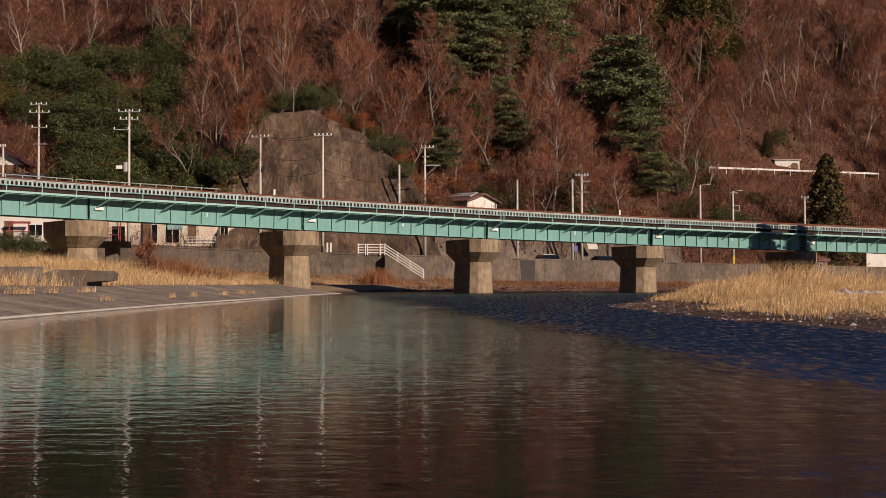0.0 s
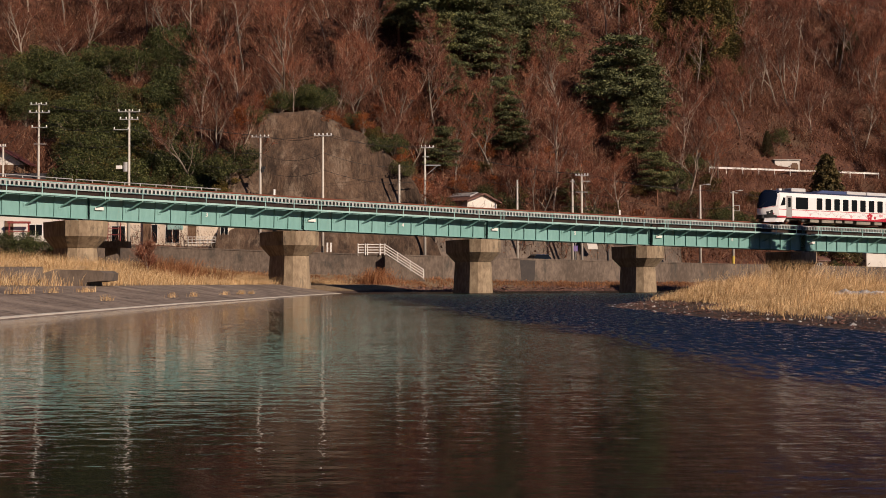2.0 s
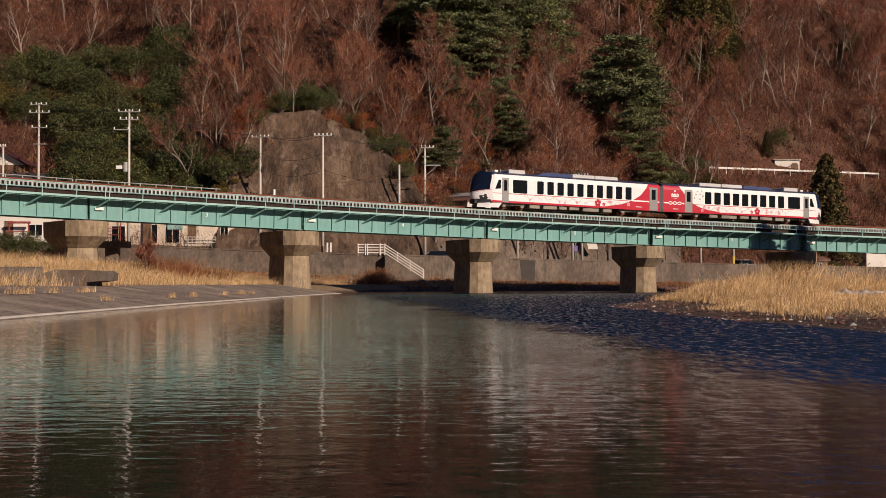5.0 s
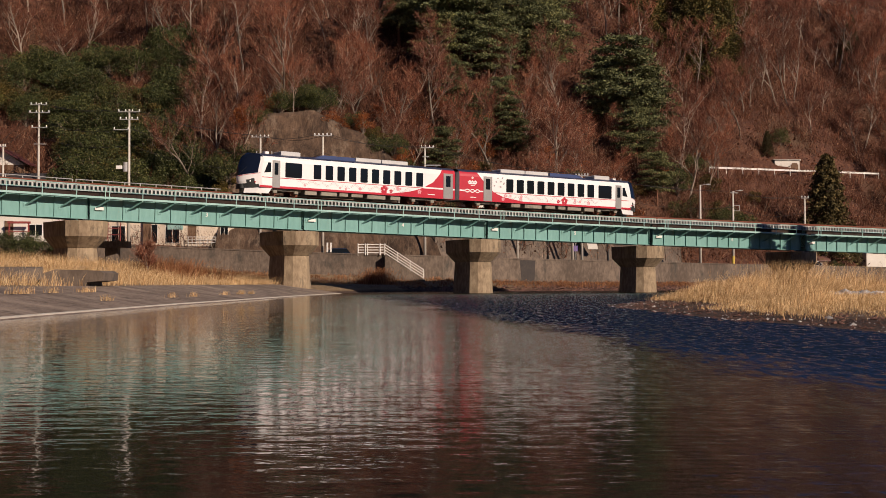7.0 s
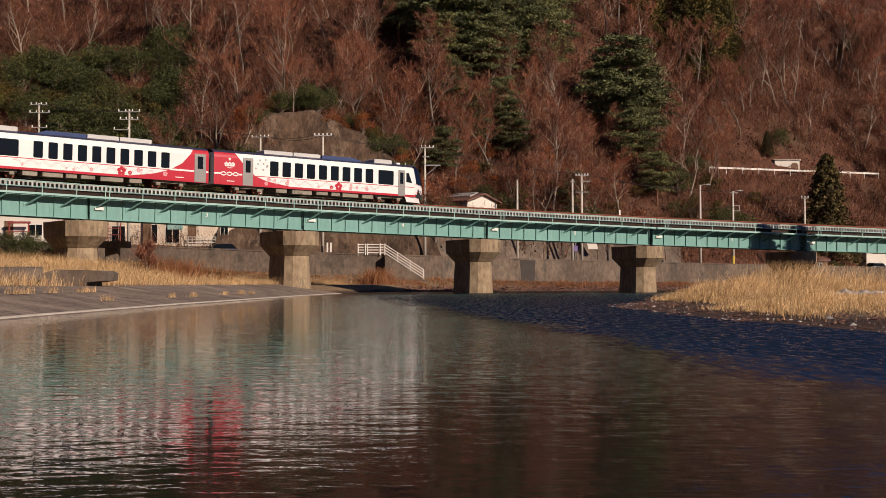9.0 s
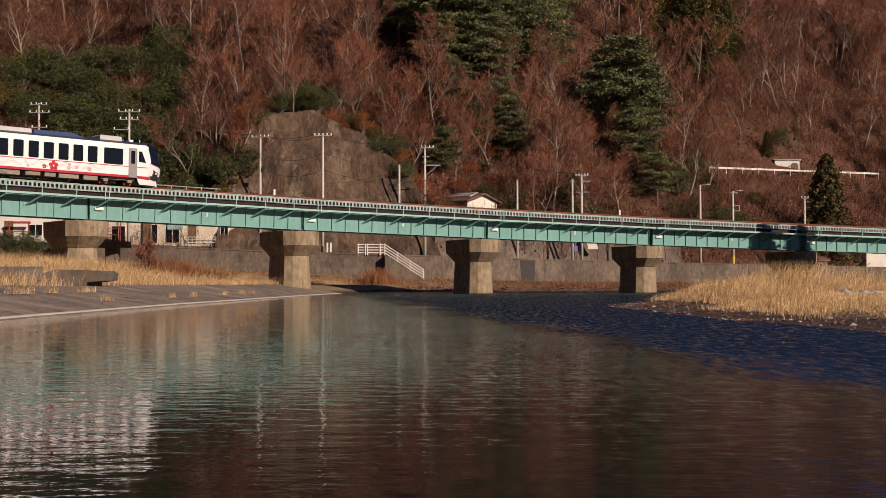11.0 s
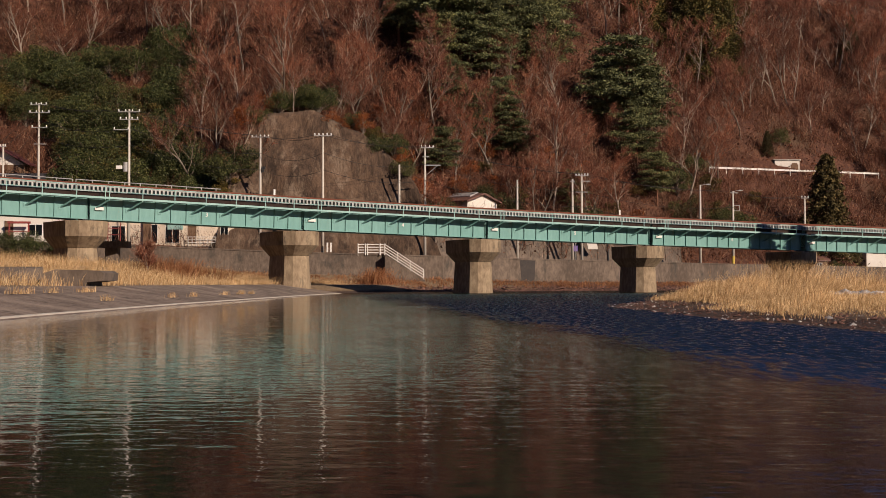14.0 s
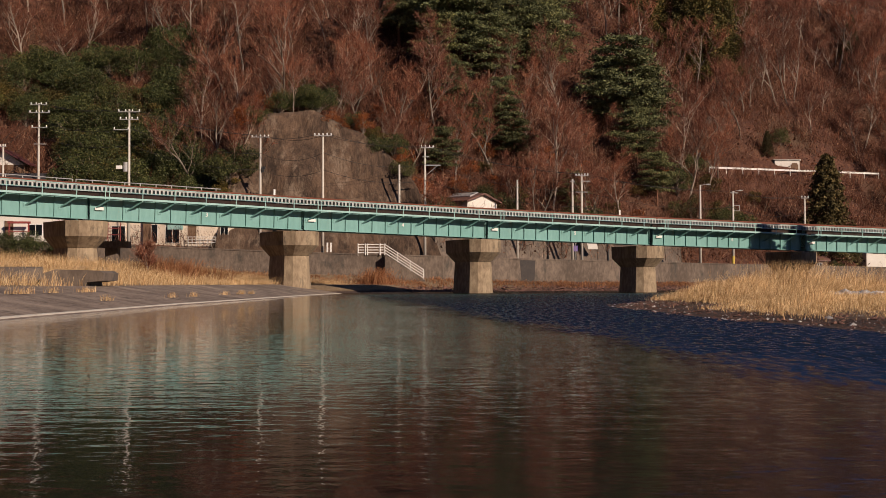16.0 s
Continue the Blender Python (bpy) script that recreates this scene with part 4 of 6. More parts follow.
# ---- poles, rails and street furniture ----
def utility_pole(x, y, z, h, arms, label, extra=()):
    """Tapered concrete pole; arms: (height below the top, half length, number of insulators, shift)."""
    po = thing("utility_pole", label, "utility pole", pose(x, y, z), group="poles along the road")
    part("shaft", Mesh().tube([(0, 0, -0.5), (0, 0, h)], [0.19, 0.11], 10), "pole", po, smooth=True)
    for dz, hl, n, sh in arms:
        arm = part("crossarm", Mesh().box(sh - hl, -0.18, h - dz - 0.05, sh + hl, -0.10, h - dz + 0.05), "pole_steel", po)
        for i in range(n):
            xx = sh - hl + 0.1 + (2 * hl - 0.2) * i / max(1, n - 1)
            part("insulator", Mesh().tube([(xx, -0.14, h - dz + 0.05), (xx, -0.14, h - dz + 0.16), (xx, -0.14, h - dz + 0.30)], [0.05, 0.10, 0.05], 7), "ceramic", arm)
    if "can" in extra:
        part("transformer", Mesh().tube([(-0.42, 0, h - 7.3), (-0.42, 0, h - 6.2)], 0.26, 10), "pole_steel", po, "grey cylindrical transformer")
        part("switch_box", Mesh().box(-1.5, -0.2, h - 7.0, -0.8, 0.2, h - 6.6, c=0.04), "white_rail", po)
    if "lamp" in extra:
        part("lamp_arm", Mesh().tube([(0, 0, h - 0.1), (0.5, 0, h + 0.05), (1.0, 0, h + 0.1)], 0.04, 5).box(0.8, -0.1, h + 0.02, 1.35, 0.1, h + 0.16), "pole_steel", po)
    if "bracket" in extra:
        part("side_arm", Mesh().box(0.1, -0.06, h - 2.4, 1.9, 0.06, h - 2.28).tube([(0.1, 0, h - 3.6), (1.5, 0, h - 2.4)], 0.04, 5), "pole_steel", po)
    if "camera_box" in extra:
        part("small_box", Mesh().box(0.1, -0.1, h - 4.1, 0.6, 0.12, h - 3.8).box(0.1, -0.15, h - 4.5, 0.45, 0.15, h - 4.15), "black", po)
    if "band" in extra:
        part("yellow_band", Mesh().tube([(0, 0, 0.2), (0, 0, 1.2)], 0.196, 10), "yellow", po)
    if "steps" in extra:
        part("step_frames", Mesh().box(0.1, -0.1, h - 2.0, 0.9, 0.0, h - 1.93).box(0.1, -0.1, h - 2.7, 0.9, 0.0, h - 2.63).box(-0.3, -0.1, h - 4.2, 0.9, 0.0, h - 4.13).box(0.83, -0.1, h - 2.7, 0.9, 0.0, h - 1.93), "pole_steel", po)
    return po


ARM2 = [(0.25, 0.95, 4, 0.0), (1.1, 0.95, 3, 0.0)]
POLES = [
    (-51.3, 164.5, 6.2, 17.6, [(0.2, 1.05, 4, 0), (1.2, 1.3, 4, 0.1), (3.1, 1.0, 3, 0.1), (5.2, 0.8, 0, 0.2)], "pale concrete utility pole with three crossarms and insulators", ()),
    (-36.7, 151.6, 5.3, 16.0, [(0.3, 1.3, 4, 0), (1.2, 1.1, 4, 0), (2.4, 0.9, 2, -0.9)], "pale concrete utility pole with crossarms and transformer", ("can",)),
    (-22.3, 158.4, 4.7, 14.3, [(0.2, 1.1, 5, 0)], "slim pale utility pole with one crossarm and small box", ("camera_box",)),
    (-14.0, 151.2, 4.35, 14.0, [(0.2, 1.05, 5, 0)], "slim pale utility pole with one crossarm", ()),
    (-2.2, 158.4, 4.1, 13.6, [(0.2, 0.8, 4, 0.3), (1.3, 0.4, 0, 0.1)], "pale utility pole with side arm beside the hill", ("bracket",)),
    (17.75, 166.0, 3.7, 11.2, [(0.2, 0.85, 5, 0), (0.9, 0.6, 0, 0.5), (2.3, 0.8, 0, 0)], "pale utility pole with crossarm and metal frames", ()),
    (16.6, 166.3, 3.7, 10.6, [(0.3, 0.3, 0, 0)], "plain pale support pole beside a utility pole", ()),
    (34.3, 173.0, 3.45, 10.6, [], "slim pale street lamp pole with short arm", ("lamp",)),
    (39.2, 175.4, 3.4, 10.0, [(0.25, 0.5, 0, 0.1)], "pale pole with metal frames and yellow base band", ("lamp", "steps", "band")),
    (51.0, 183.0, 3.3, 9.9, [(0.25, 0.55, 3, 0)], "pale utility pole beside a dark conifer", ()),
    (9.5, 165.8, 3.8, 10.3, [(0.9, 0.12, 0, 0.1)], "slim grey pole near a hillside house", ()),
    (-55.8, 164.5, 6.4, 12.2, [(0.3, 0.4, 2, 0)], "short pale pole with insulators beside a house", ()),
    (-5.4, 160.4, 4.1, 11.5, [], "brown leaning timber support pole", ()),
]
pole_tops = []
for x, y, z, h, arms, lab, extra in POLES:
    utility_pole(x, y, z, h, arms, lab, extra)
    pole_tops.append((x, y - 0.14, z + h))


def cable(a, b, sag, name="overhead_cable"):
    pts = [(a[0] + (b[0] - a[0]) * i / 16, a[1] + (b[1] - a[1]) * i / 16, a[2] + (b[2] - a[2]) * i / 16 - sag * 4 * (i / 16) * (1 - i / 16)) for i in range(17)]
    c = thing(name, "thin black sagging overhead cable", "cable", group="overhead cables")
    part("wire", Mesh().tube(pts, 0.022, 4), "cable", c)


ORDER = [(0, 1), (1, 2), (2, 3), (3, 4), (4, 5), (5, 8), (8, 9), (11, 0)]
for i, j in ORDER:
    a, b = pole_tops[i], pole_tops[j]
    for dx, dz, sg in ((-0.6, 0, 0.5), (0.6, 0.02, 0.7), (0.1, -2.2, 0.9), (0.1, -4.2, 0.8)):
        cable((a[0] + dx, a[1], a[2] + dz), (b[0] + dx, b[1], b[2] + dz), sg)

# white stair railing on the river wall
fence = thing("stair_railing", "white painted stair railing down the river wall", "railing")
yw, zw, _ = wall_at(-8.0)
for z in (0.10, 0.42, 0.74, 1.06):
    part("rail", Mesh().box(-9.9, yw - 0.12, zw + 0.2 + z - 0.05, -6.75, yw - 0.04, zw + 0.2 + z + 0.05), "white_rail", fence)
    part("sloping_rail", Mesh().add([(-6.75, yw - 0.25, zw + 0.2 + z - 0.05), (-2.2, yw - 0.25, zw - 2.75 + z - 0.05), (-2.2, yw - 0.25, zw - 2.75 + z + 0.05), (-6.75, yw - 0.25, zw + 0.2 + z + 0.05),
                                     (-6.75, yw - 0.17, zw + 0.2 + z - 0.05), (-2.2, yw - 0.17, zw - 2.75 + z - 0.05), (-2.2, yw - 0.17, zw - 2.75 + z + 0.05), (-6.75, yw - 0.17, zw + 0.2 + z + 0.05)],
                                    [(0, 1, 2, 3), (7, 6, 5, 4), (3, 2, 6, 7), (0, 4, 5, 1)]), "white_rail", fence)
for x, dz in ((-9.85, 0), (-9.0, 0), (-8.75, 0), (-7.3, 0), (-6.75, 0), (-5.3, -0.95), (-3.8, -1.93), (-2.25, -2.93)):
    part("post", Mesh().box(x - 0.06, yw - 0.26, zw + dz + 0.0, x + 0.06, yw - 0.14, zw + dz + 1.36, c=0.02), "white_rail", fence)
st = thing("stone_stair", "narrow concrete stair against the river wall", "stair", kind="structure")
for i in range(16):
    x = -6.7 + i * 0.29
    part("step", Mesh().box(x, yw - 1.2, zw - 3.4, x + 0.288, yw - 0.012, zw - 0.0 - i * 0.185), "concrete", st)
for x in (-13.4, -13.0):
    p_ = thing("white_post", "short white marker post on the river wall", "marker post", pose(x, 150.4, 4.4), group="white marker posts")
    part("post", Mesh().box(-0.1, -0.05, 0.15, 0.1, 0.05, 1.25, c=0.03), "white_rail", p_)

# stub pier of an old footbridge beside the bank pier
stub = thing("concrete_stub", "stubby weathered concrete stub pier with overhanging cap", "concrete stub", pose(-28.3, 111.5, 2.0))
part("column", Mesh().box(-0.6, -0.5, -0.4, 0.5, 0.5, 2.0, c=0.08), "concrete", stub)
part("cap_slab", Mesh().box(-1.2, -0.7, 2.0, 1.4, 0.7, 2.55, c=0.05), "concrete", stub)
# white kilometre markers on the far walkway
for s_ in (57.6, 18.6):
    p_, a_ = line(s_, -3.1)
    mk = thing("track_marker", "small white trackside marker post", "marker post", pose(p_.x, p_.y, p_.z + 2.1, 0, 0, math.degrees(a_)), group="trackside markers")
    part("post", Mesh().box(-0.1, -0.05, 0.0, 0.1, 0.05, 1.65, c=0.02), "white_rail", mk)

# guard rail of the hillside road
gr = thing("guard_rail", "long white guard rail along a hillside road", "guard rail")
gpts = []
for x in np.arange(42, 78, 3.0):
    yy = 206.5 + (x - 46) * 0.575
    gpts.append((float(x), yy, 18.6 + (x - 46) * 0.0185))
part("beam", Mesh().rings([[(x, y - 0.05, z + 0.5), (x, y + 0.05, z + 0.5), (x, y + 0.05, z + 0.78), (x, y - 0.05, z + 0.78)] for x, y, z in gpts]), "white_rail", gr)
for x, y, z in gpts:
    part("post", Mesh().tube([(x, y + 0.12, z - 1.2), (x, y + 0.12, z + 0.85)], 0.07, 6), "white_rail", gr)
ledge = Mesh().rings([[(x, y - 5.2, z - 5.8), (x, y + 5, z - 5.8), (x, y + 5, z - 0.1), (x, y + 0.2, z - 0.1)] for x, y, z in gpts])
tagged(new("hillside_road", ledge.done("hillside_road", ["ground"])), "narrow hillside road ledge behind the guard rail", "road", kind="structure")


# ---- houses ----
def house(name, label, x, y, z, w_, d_, h, rise, wallmat, roofmat, windows, rz=0, ridge="x", over=0.5, gablemat=None):
    ho = thing(name, label, "house", pose(x, y, z, 0, 0, rz), group="houses by the road")
    part("house_wall", Mesh().box(-w_ / 2, -d_ / 2, -1.0, w_ / 2, d_ / 2, h), wallmat, ho)
    r = Mesh()
    o = over
    W, D = w_ / 2 + o, d_ / 2 + o
    if ridge == "x":
        prof = [(-D, h - 0.1), (0, h + rise), (D, h - 0.1), (D, h + 0.08), (0, h + rise + 0.2), (-D, h + 0.08)]
        r.rings([[(-W, y_, z_) for y_, z_ in prof], [(W, y_, z_) for y_, z_ in prof]])
        g = Mesh()
        tri = [(-d_ / 2, h), (d_ / 2, h), (0, h + rise)]
        g.rings([[(-w_ / 2 + 0.02, a, b) for a, b in tri], [(w_ / 2 - 0.02, a, b) for a, b in tri]])
    else:
        prof = [(-W, h - 0.1), (0, h + rise), (W, h - 0.1), (W, h + 0.08), (0, h + rise + 0.2), (-W, h + 0.08)]
        r.rings([[(x_, -D, z_) for x_, z_ in prof], [(x_, D, z_) for x_, z_ in prof]])
        g = Mesh()
        tri = [(-w_ / 2, h), (w_ / 2, h), (0, h + rise)]
        g.rings([[(a, -d_ / 2 + 0.02, b) for a, b in tri], [(a, d_ / 2 - 0.02, b) for a, b in tri]])
    part("roof", r, roofmat, ho)
    part("gable", g, gablemat or wallmat, ho)
    for wx, wz, ww, wh, kind in windows:
        f = Mesh()
        y0 = -d_ / 2
        for a, b, c, e in ((wx - ww / 2 - .06, wz - .06, wx + ww / 2 + .06, wz), (wx - ww / 2 - .06, wz + wh, wx + ww / 2 + .06, wz + wh + .06), (wx - ww / 2 - .06, wz, wx - ww / 2, wz + wh), (wx + ww / 2, wz, wx + ww / 2 + .06, wz + wh), (wx - .025, wz, wx + .025, wz + wh)):
            f.box(a, y0 - 0.08, b, c, y0 + 0.02, e)
        wd = part("window" if kind != "door" else "house_door", f, "white_rail" if kind != "door" else "wood", ho)
        part("pane", Mesh().box(wx - ww / 2, y0 - 0.03, wz, wx + ww / 2, y0 - 0.01, wz + wh), "glass" if kind != "door" else "wood", wd)
    return ho


house("house", "low white-walled house with brown metal roof above the road", 1.5, 170.6, 8.8, 10.2, 5.4, 2.6, 0.95, "plaster_w", "roof_brown", [(-2.0, 0.9, 1.2, 1.0, ""), (1.2, 0.9, 1.2, 1.0, "")], rz=-46, ridge="x", over=0.5)
hh = [o for o in bpy.data.objects if o.name == "house"][0]
part("ridge_sheet", Mesh().rings([[(x, -1.5, 3.22), (x, 0.0, 3.79), (x, 0.0, 3.95), (x, -1.5, 3.40)] for x in (-5.0, 4.4)]), "roof_pale", hh, "pale silvery metal roof sheets")
h2 = house("house", "two-storey cream plastered house with railings behind the river wall", -33.6, 162.0, 5.4, 17.0, 7.0, 5.6, 1.2, "plaster", "roof_pale",
           [(-6.0, 0.6, 1.6, 1.9, ""), (-2.0, 0.5, 1.5, 2.2, ""), (0.6, 0.5, 1.6, 2.2, ""), (3.0, 0.4, 0.9, 2.1, "door"), (6.9, 1.3, 0.9, 1.3, ""), (-3.5, 3.6, 1.6, 1.2, ""), (3.5, 3.6, 1.6, 1.2, "")])
part("timber_lattice", Mesh().box(-8.3, -4.1, 1.4, -5.6, -4.0, 1.5).box(-8.3, -4.1, 2.2, -5.6, -4.0, 2.3).box(-8.3, -4.1, 0.6, -8.2, -4.0, 3.4).box(-7.2, -4.1, 0.6, -7.1, -4.0, 3.4).box(-5.7, -4.1, 0.6, -5.6, -4.0, 3.4), "red_paint", h2, "red-brown timber lattice")
part("entrance_post", Mesh().box(-2.9, -3.95, -0.5, -2.0, -3.4, 3.5), "wood", h2, "brown timber entrance post")
part("green_sign", Mesh().box(0.0, -3.68, 2.1, 1.9, -3.6, 3.1), "rail_paint", h2, "green and white sign board")
for z in (0.45, 0.8, 1.15):
    part("balcony_rail", Mesh().box(2.6, -4.2, z, 6.0, -4.14, z + 0.06), "white_rail", h2)
for k in range(8):
    part("balcony_post", Mesh().box(2.6 + k * 0.48, -4.2, 0.0, 2.66 + k * 0.48, -4.14, 1.2), "white_rail", h2)
h3 = house("house", "white house with a red-framed porch by the river wall", -52.5, 160.0, 5.9, 11.0, 7.0, 4.2, 1.6, "plaster_w", "roof_dark", [(-3.5, 0.8, 1.6, 1.3, ""), (0.2, 0.5, 0.9, 2.0, "door"), (3.4, 0.8, 1.6, 1.3, "")])
part("porch_frame", Mesh().box(0.5, -4.6, 0.0, 0.65, -4.45, 2.4).box(2.8, -4.6, 0.0, 2.95, -4.45, 2.4).box(0.4, -4.7, 2.2, 3.1, -4.4, 2.45).box(0.4, -4.7, 1.2, 3.1, -4.6, 1.3), "red_paint", h3, "red painted porch frame")
house("house", "dark-roofed house with white gable on the hillside", -57.9, 172.5, 14.0, 6.4, 6.0, 2.4, 2.1, "wood", "roof_maroon", [(-1.5, 0.7, 1.4, 1.1, "")], ridge="y", over=0.9, gablemat="plaster_w")
house("house", "low house with a broad dark tiled roof below the hillside", -53.6, 167.0, 11.6, 9.0, 6.0, 1.6, 1.7, "wood", "roof_dark", [], over=0.9)
house("house", "low white house beside the riverside road", 59.0, 201.0, 3.2, 6.5, 6.0, 2.9, 1.1, "plaster_w", "roof_dark", [(-2.0, 0.9, 1.4, 1.1, ""), (0.9, 0.7, 1.6, 1.4, "")], rz=10)
house("house", "white two-storey house with small dark windows by the road", 66.5, 200.0, 3.1, 6.0, 6.0, 4.6, 1.2, "plaster_w", "roof_dark", [(-1.4, 2.4, 0.8, 0.8, ""), (0.9, 1.8, 1.3, 1.1, "")], rz=10)
house("shed", "small brown-roofed shed beside the riverside road", 55.2, 194.0, 2.6, 3.4, 3.0, 1.7, 0.7, "wood", "roof_brown", [(0.3, 0.5, 0.7, 0.8, "")], rz=12, over=0.3)
# open concrete shelter on the hillside
sh = thing("concrete_shelter", "weathered white concrete box shelter with dark opening", "shelter", pose(56.8, 214.6, 19.0))
part("shelter_wall", Mesh().box(-2.2, 0, -0.6, 2.2, 0.3, 2.4).box(-2.2, 0, -0.6, -1.9, 3, 2.4).box(-2.2, 0, 2.2, 2.4, 3, 2.45).box(0.3, -0.01, -0.6, 0.45, 0.32, 2.4), "plaster_w", sh)
part("opening", Mesh().prism([(0.75, -0.04), (2.0, -0.04), (2.0, -0.02), (0.75, -0.02)], -0.5, 1.6).prism([(0.95, -0.04), (1.8, -0.04), (1.8, -0.02), (0.95, -0.02)], 1.6, 1.85), "wood", sh)
pc = thing("roadside_banner", "purple and white roadside banner on a thin pole", "banner", pose(16.8, 164.6, 3.7))
part("pole", Mesh().tube([(0, 0, 0), (0, 0, 2.9)], 0.04, 6), "pole_steel", pc)
part("cloth", Mesh().box(-0.26, -0.03, 1.3, 0.26, 0.0, 2.0), "purple", pc)
part("disc", Mesh().tube([(0, -0.06, 2.6), (0, -0.02, 2.6)], 0.3, 12), "white_rail", pc)
wm = thing("white_monument", "pale weathered stone marker against the hill", "stone marker", pose(19.6, 170.2, 6.0))
part("stone", Mesh().rings([[(-0.6, -0.3, -0.6), (0.7, -0.3, -0.6), (0.7, 0.4, -0.6), (-0.6, 0.4, -0.6)], [(-1.0, -0.2, 1.4), (0.2, -0.2, 1.4), (0.2, 0.3, 1.4), (-1.0, 0.3, 1.4)]]), "plaster_w", wm)


def road_car(label, paint):
    c = thing("car", label, "car")
    b = Mesh().rings([[(x, -hw, z), (x, hw, z), (x, hw * 0.98, z + hh), (x, -hw * 0.98, z + hh)] for x, hw, z, hh in ((-2.1, .72, .4, .25), (-2.0, .8, .28, .5), (-1.2, .84, .25, .62), (1.4, .84, .25, .66), (1.95, .8, .28, .6), (2.05, .72, .4, .35))])
    part("body", b, paint, c, smooth=False)
    cab = Mesh().rings([[(x0, -0.74, 0.86), (x0, 0.74, 0.86), (x1, 0.74, 0.86), (x1, -0.74, 0.86)][::1] if i == 0 else [(x0, -0.62, 1.42), (x0, 0.62, 1.42), (x1, 0.62, 1.42), (x1, -0.62, 1.42)] for i, (x0, x1) in enumerate(((-1.2, 1.75), (-0.55, 1.3)))])
    part("cabin", cab, "glass", c)
    part("roof", Mesh().box(-0.5, -0.6, 1.424, 1.25, 0.6, 1.46, c=0.1), paint, c)
    wh = Mesh().tube([(0, -0.1, 0), (0, 0.1, 0)], 0.3, 14).done("wheel", ["black"])
    for x in (-1.3, 1.3):
        for y in (-0.74, 0.74):
            put("wheel", wh, c, pose(x, y, 0.3))
    part("headlight", Mesh().box(-2.12, -0.7, 0.5, -2.04, -0.4, 0.62).box(-2.12, 0.4, 0.5, -2.04, 0.7, 0.62), "ceramic", c)
    return c


moving_car = road_car("dark blue compact car driving on the riverside road", "paint_blue")
white_car = road_car("white compact car driving on the riverside road", "car_white")


# ---- plants ----
def quads_mesh(name, c, mats, slot=None):
    """c: array (n, k, 3) of separate polygons with k corners."""
    n, k = c.shape[:2]
    me = bpy.data.meshes.new(name)
    me.vertices.add(n * k)
    me.vertices.foreach_set("co", c.reshape(-1).astype(np.float32))
    me.loops.add(n * k)
    me.loops.foreach_set("vertex_index", np.arange(n * k, dtype=np.int32))
    me.polygons.add(n)
    me.polygons.foreach_set("loop_start", np.arange(0, n * k, k, dtype=np.int32))
    me.polygons.foreach_set("loop_total", np.full(n, k, dtype=np.int32))
    for q in mats:
        me.materials.append(MAT[q])
    if slot is not None:
        me.polygons.foreach_set("material_index", slot.astype(np.int32))
    me.update(calc_edges=True)
    return me


def unit(v):
    return v / np.maximum(1e-9, np.linalg.norm(v, axis=-1, keepdims=True))


def sticks(p0, p1, w0, w1, rng):
    """Thin tapered strips from p0 to p1."""
    d = unit(p1 - p0)
    side = unit(np.cross(d, unit(rng.normal(size=d.shape))))
    a = side * w0[:, None] * 0.65
    return np.stack([p0 - a, p0 + a, p1], 1)


def leaves(centres, size, rng, flat=0.0, long=1.5):
    """Small leaf-shaped quads round the given points."""
    n = len(centres)
    d = unit(rng.normal(size=(n, 3)) * np.array([1, 1, 1 - flat]))
    s = unit(np.cross(d, unit(rng.normal(size=(n, 3)))))
    L = (size * rng.uniform(0.6, 1.4, n))[:, None]
    return np.stack([centres - d * L * long / 2, centres + s * L * 0.45, centres + d * L * long / 2, centres - s * L * 0.45], 1)


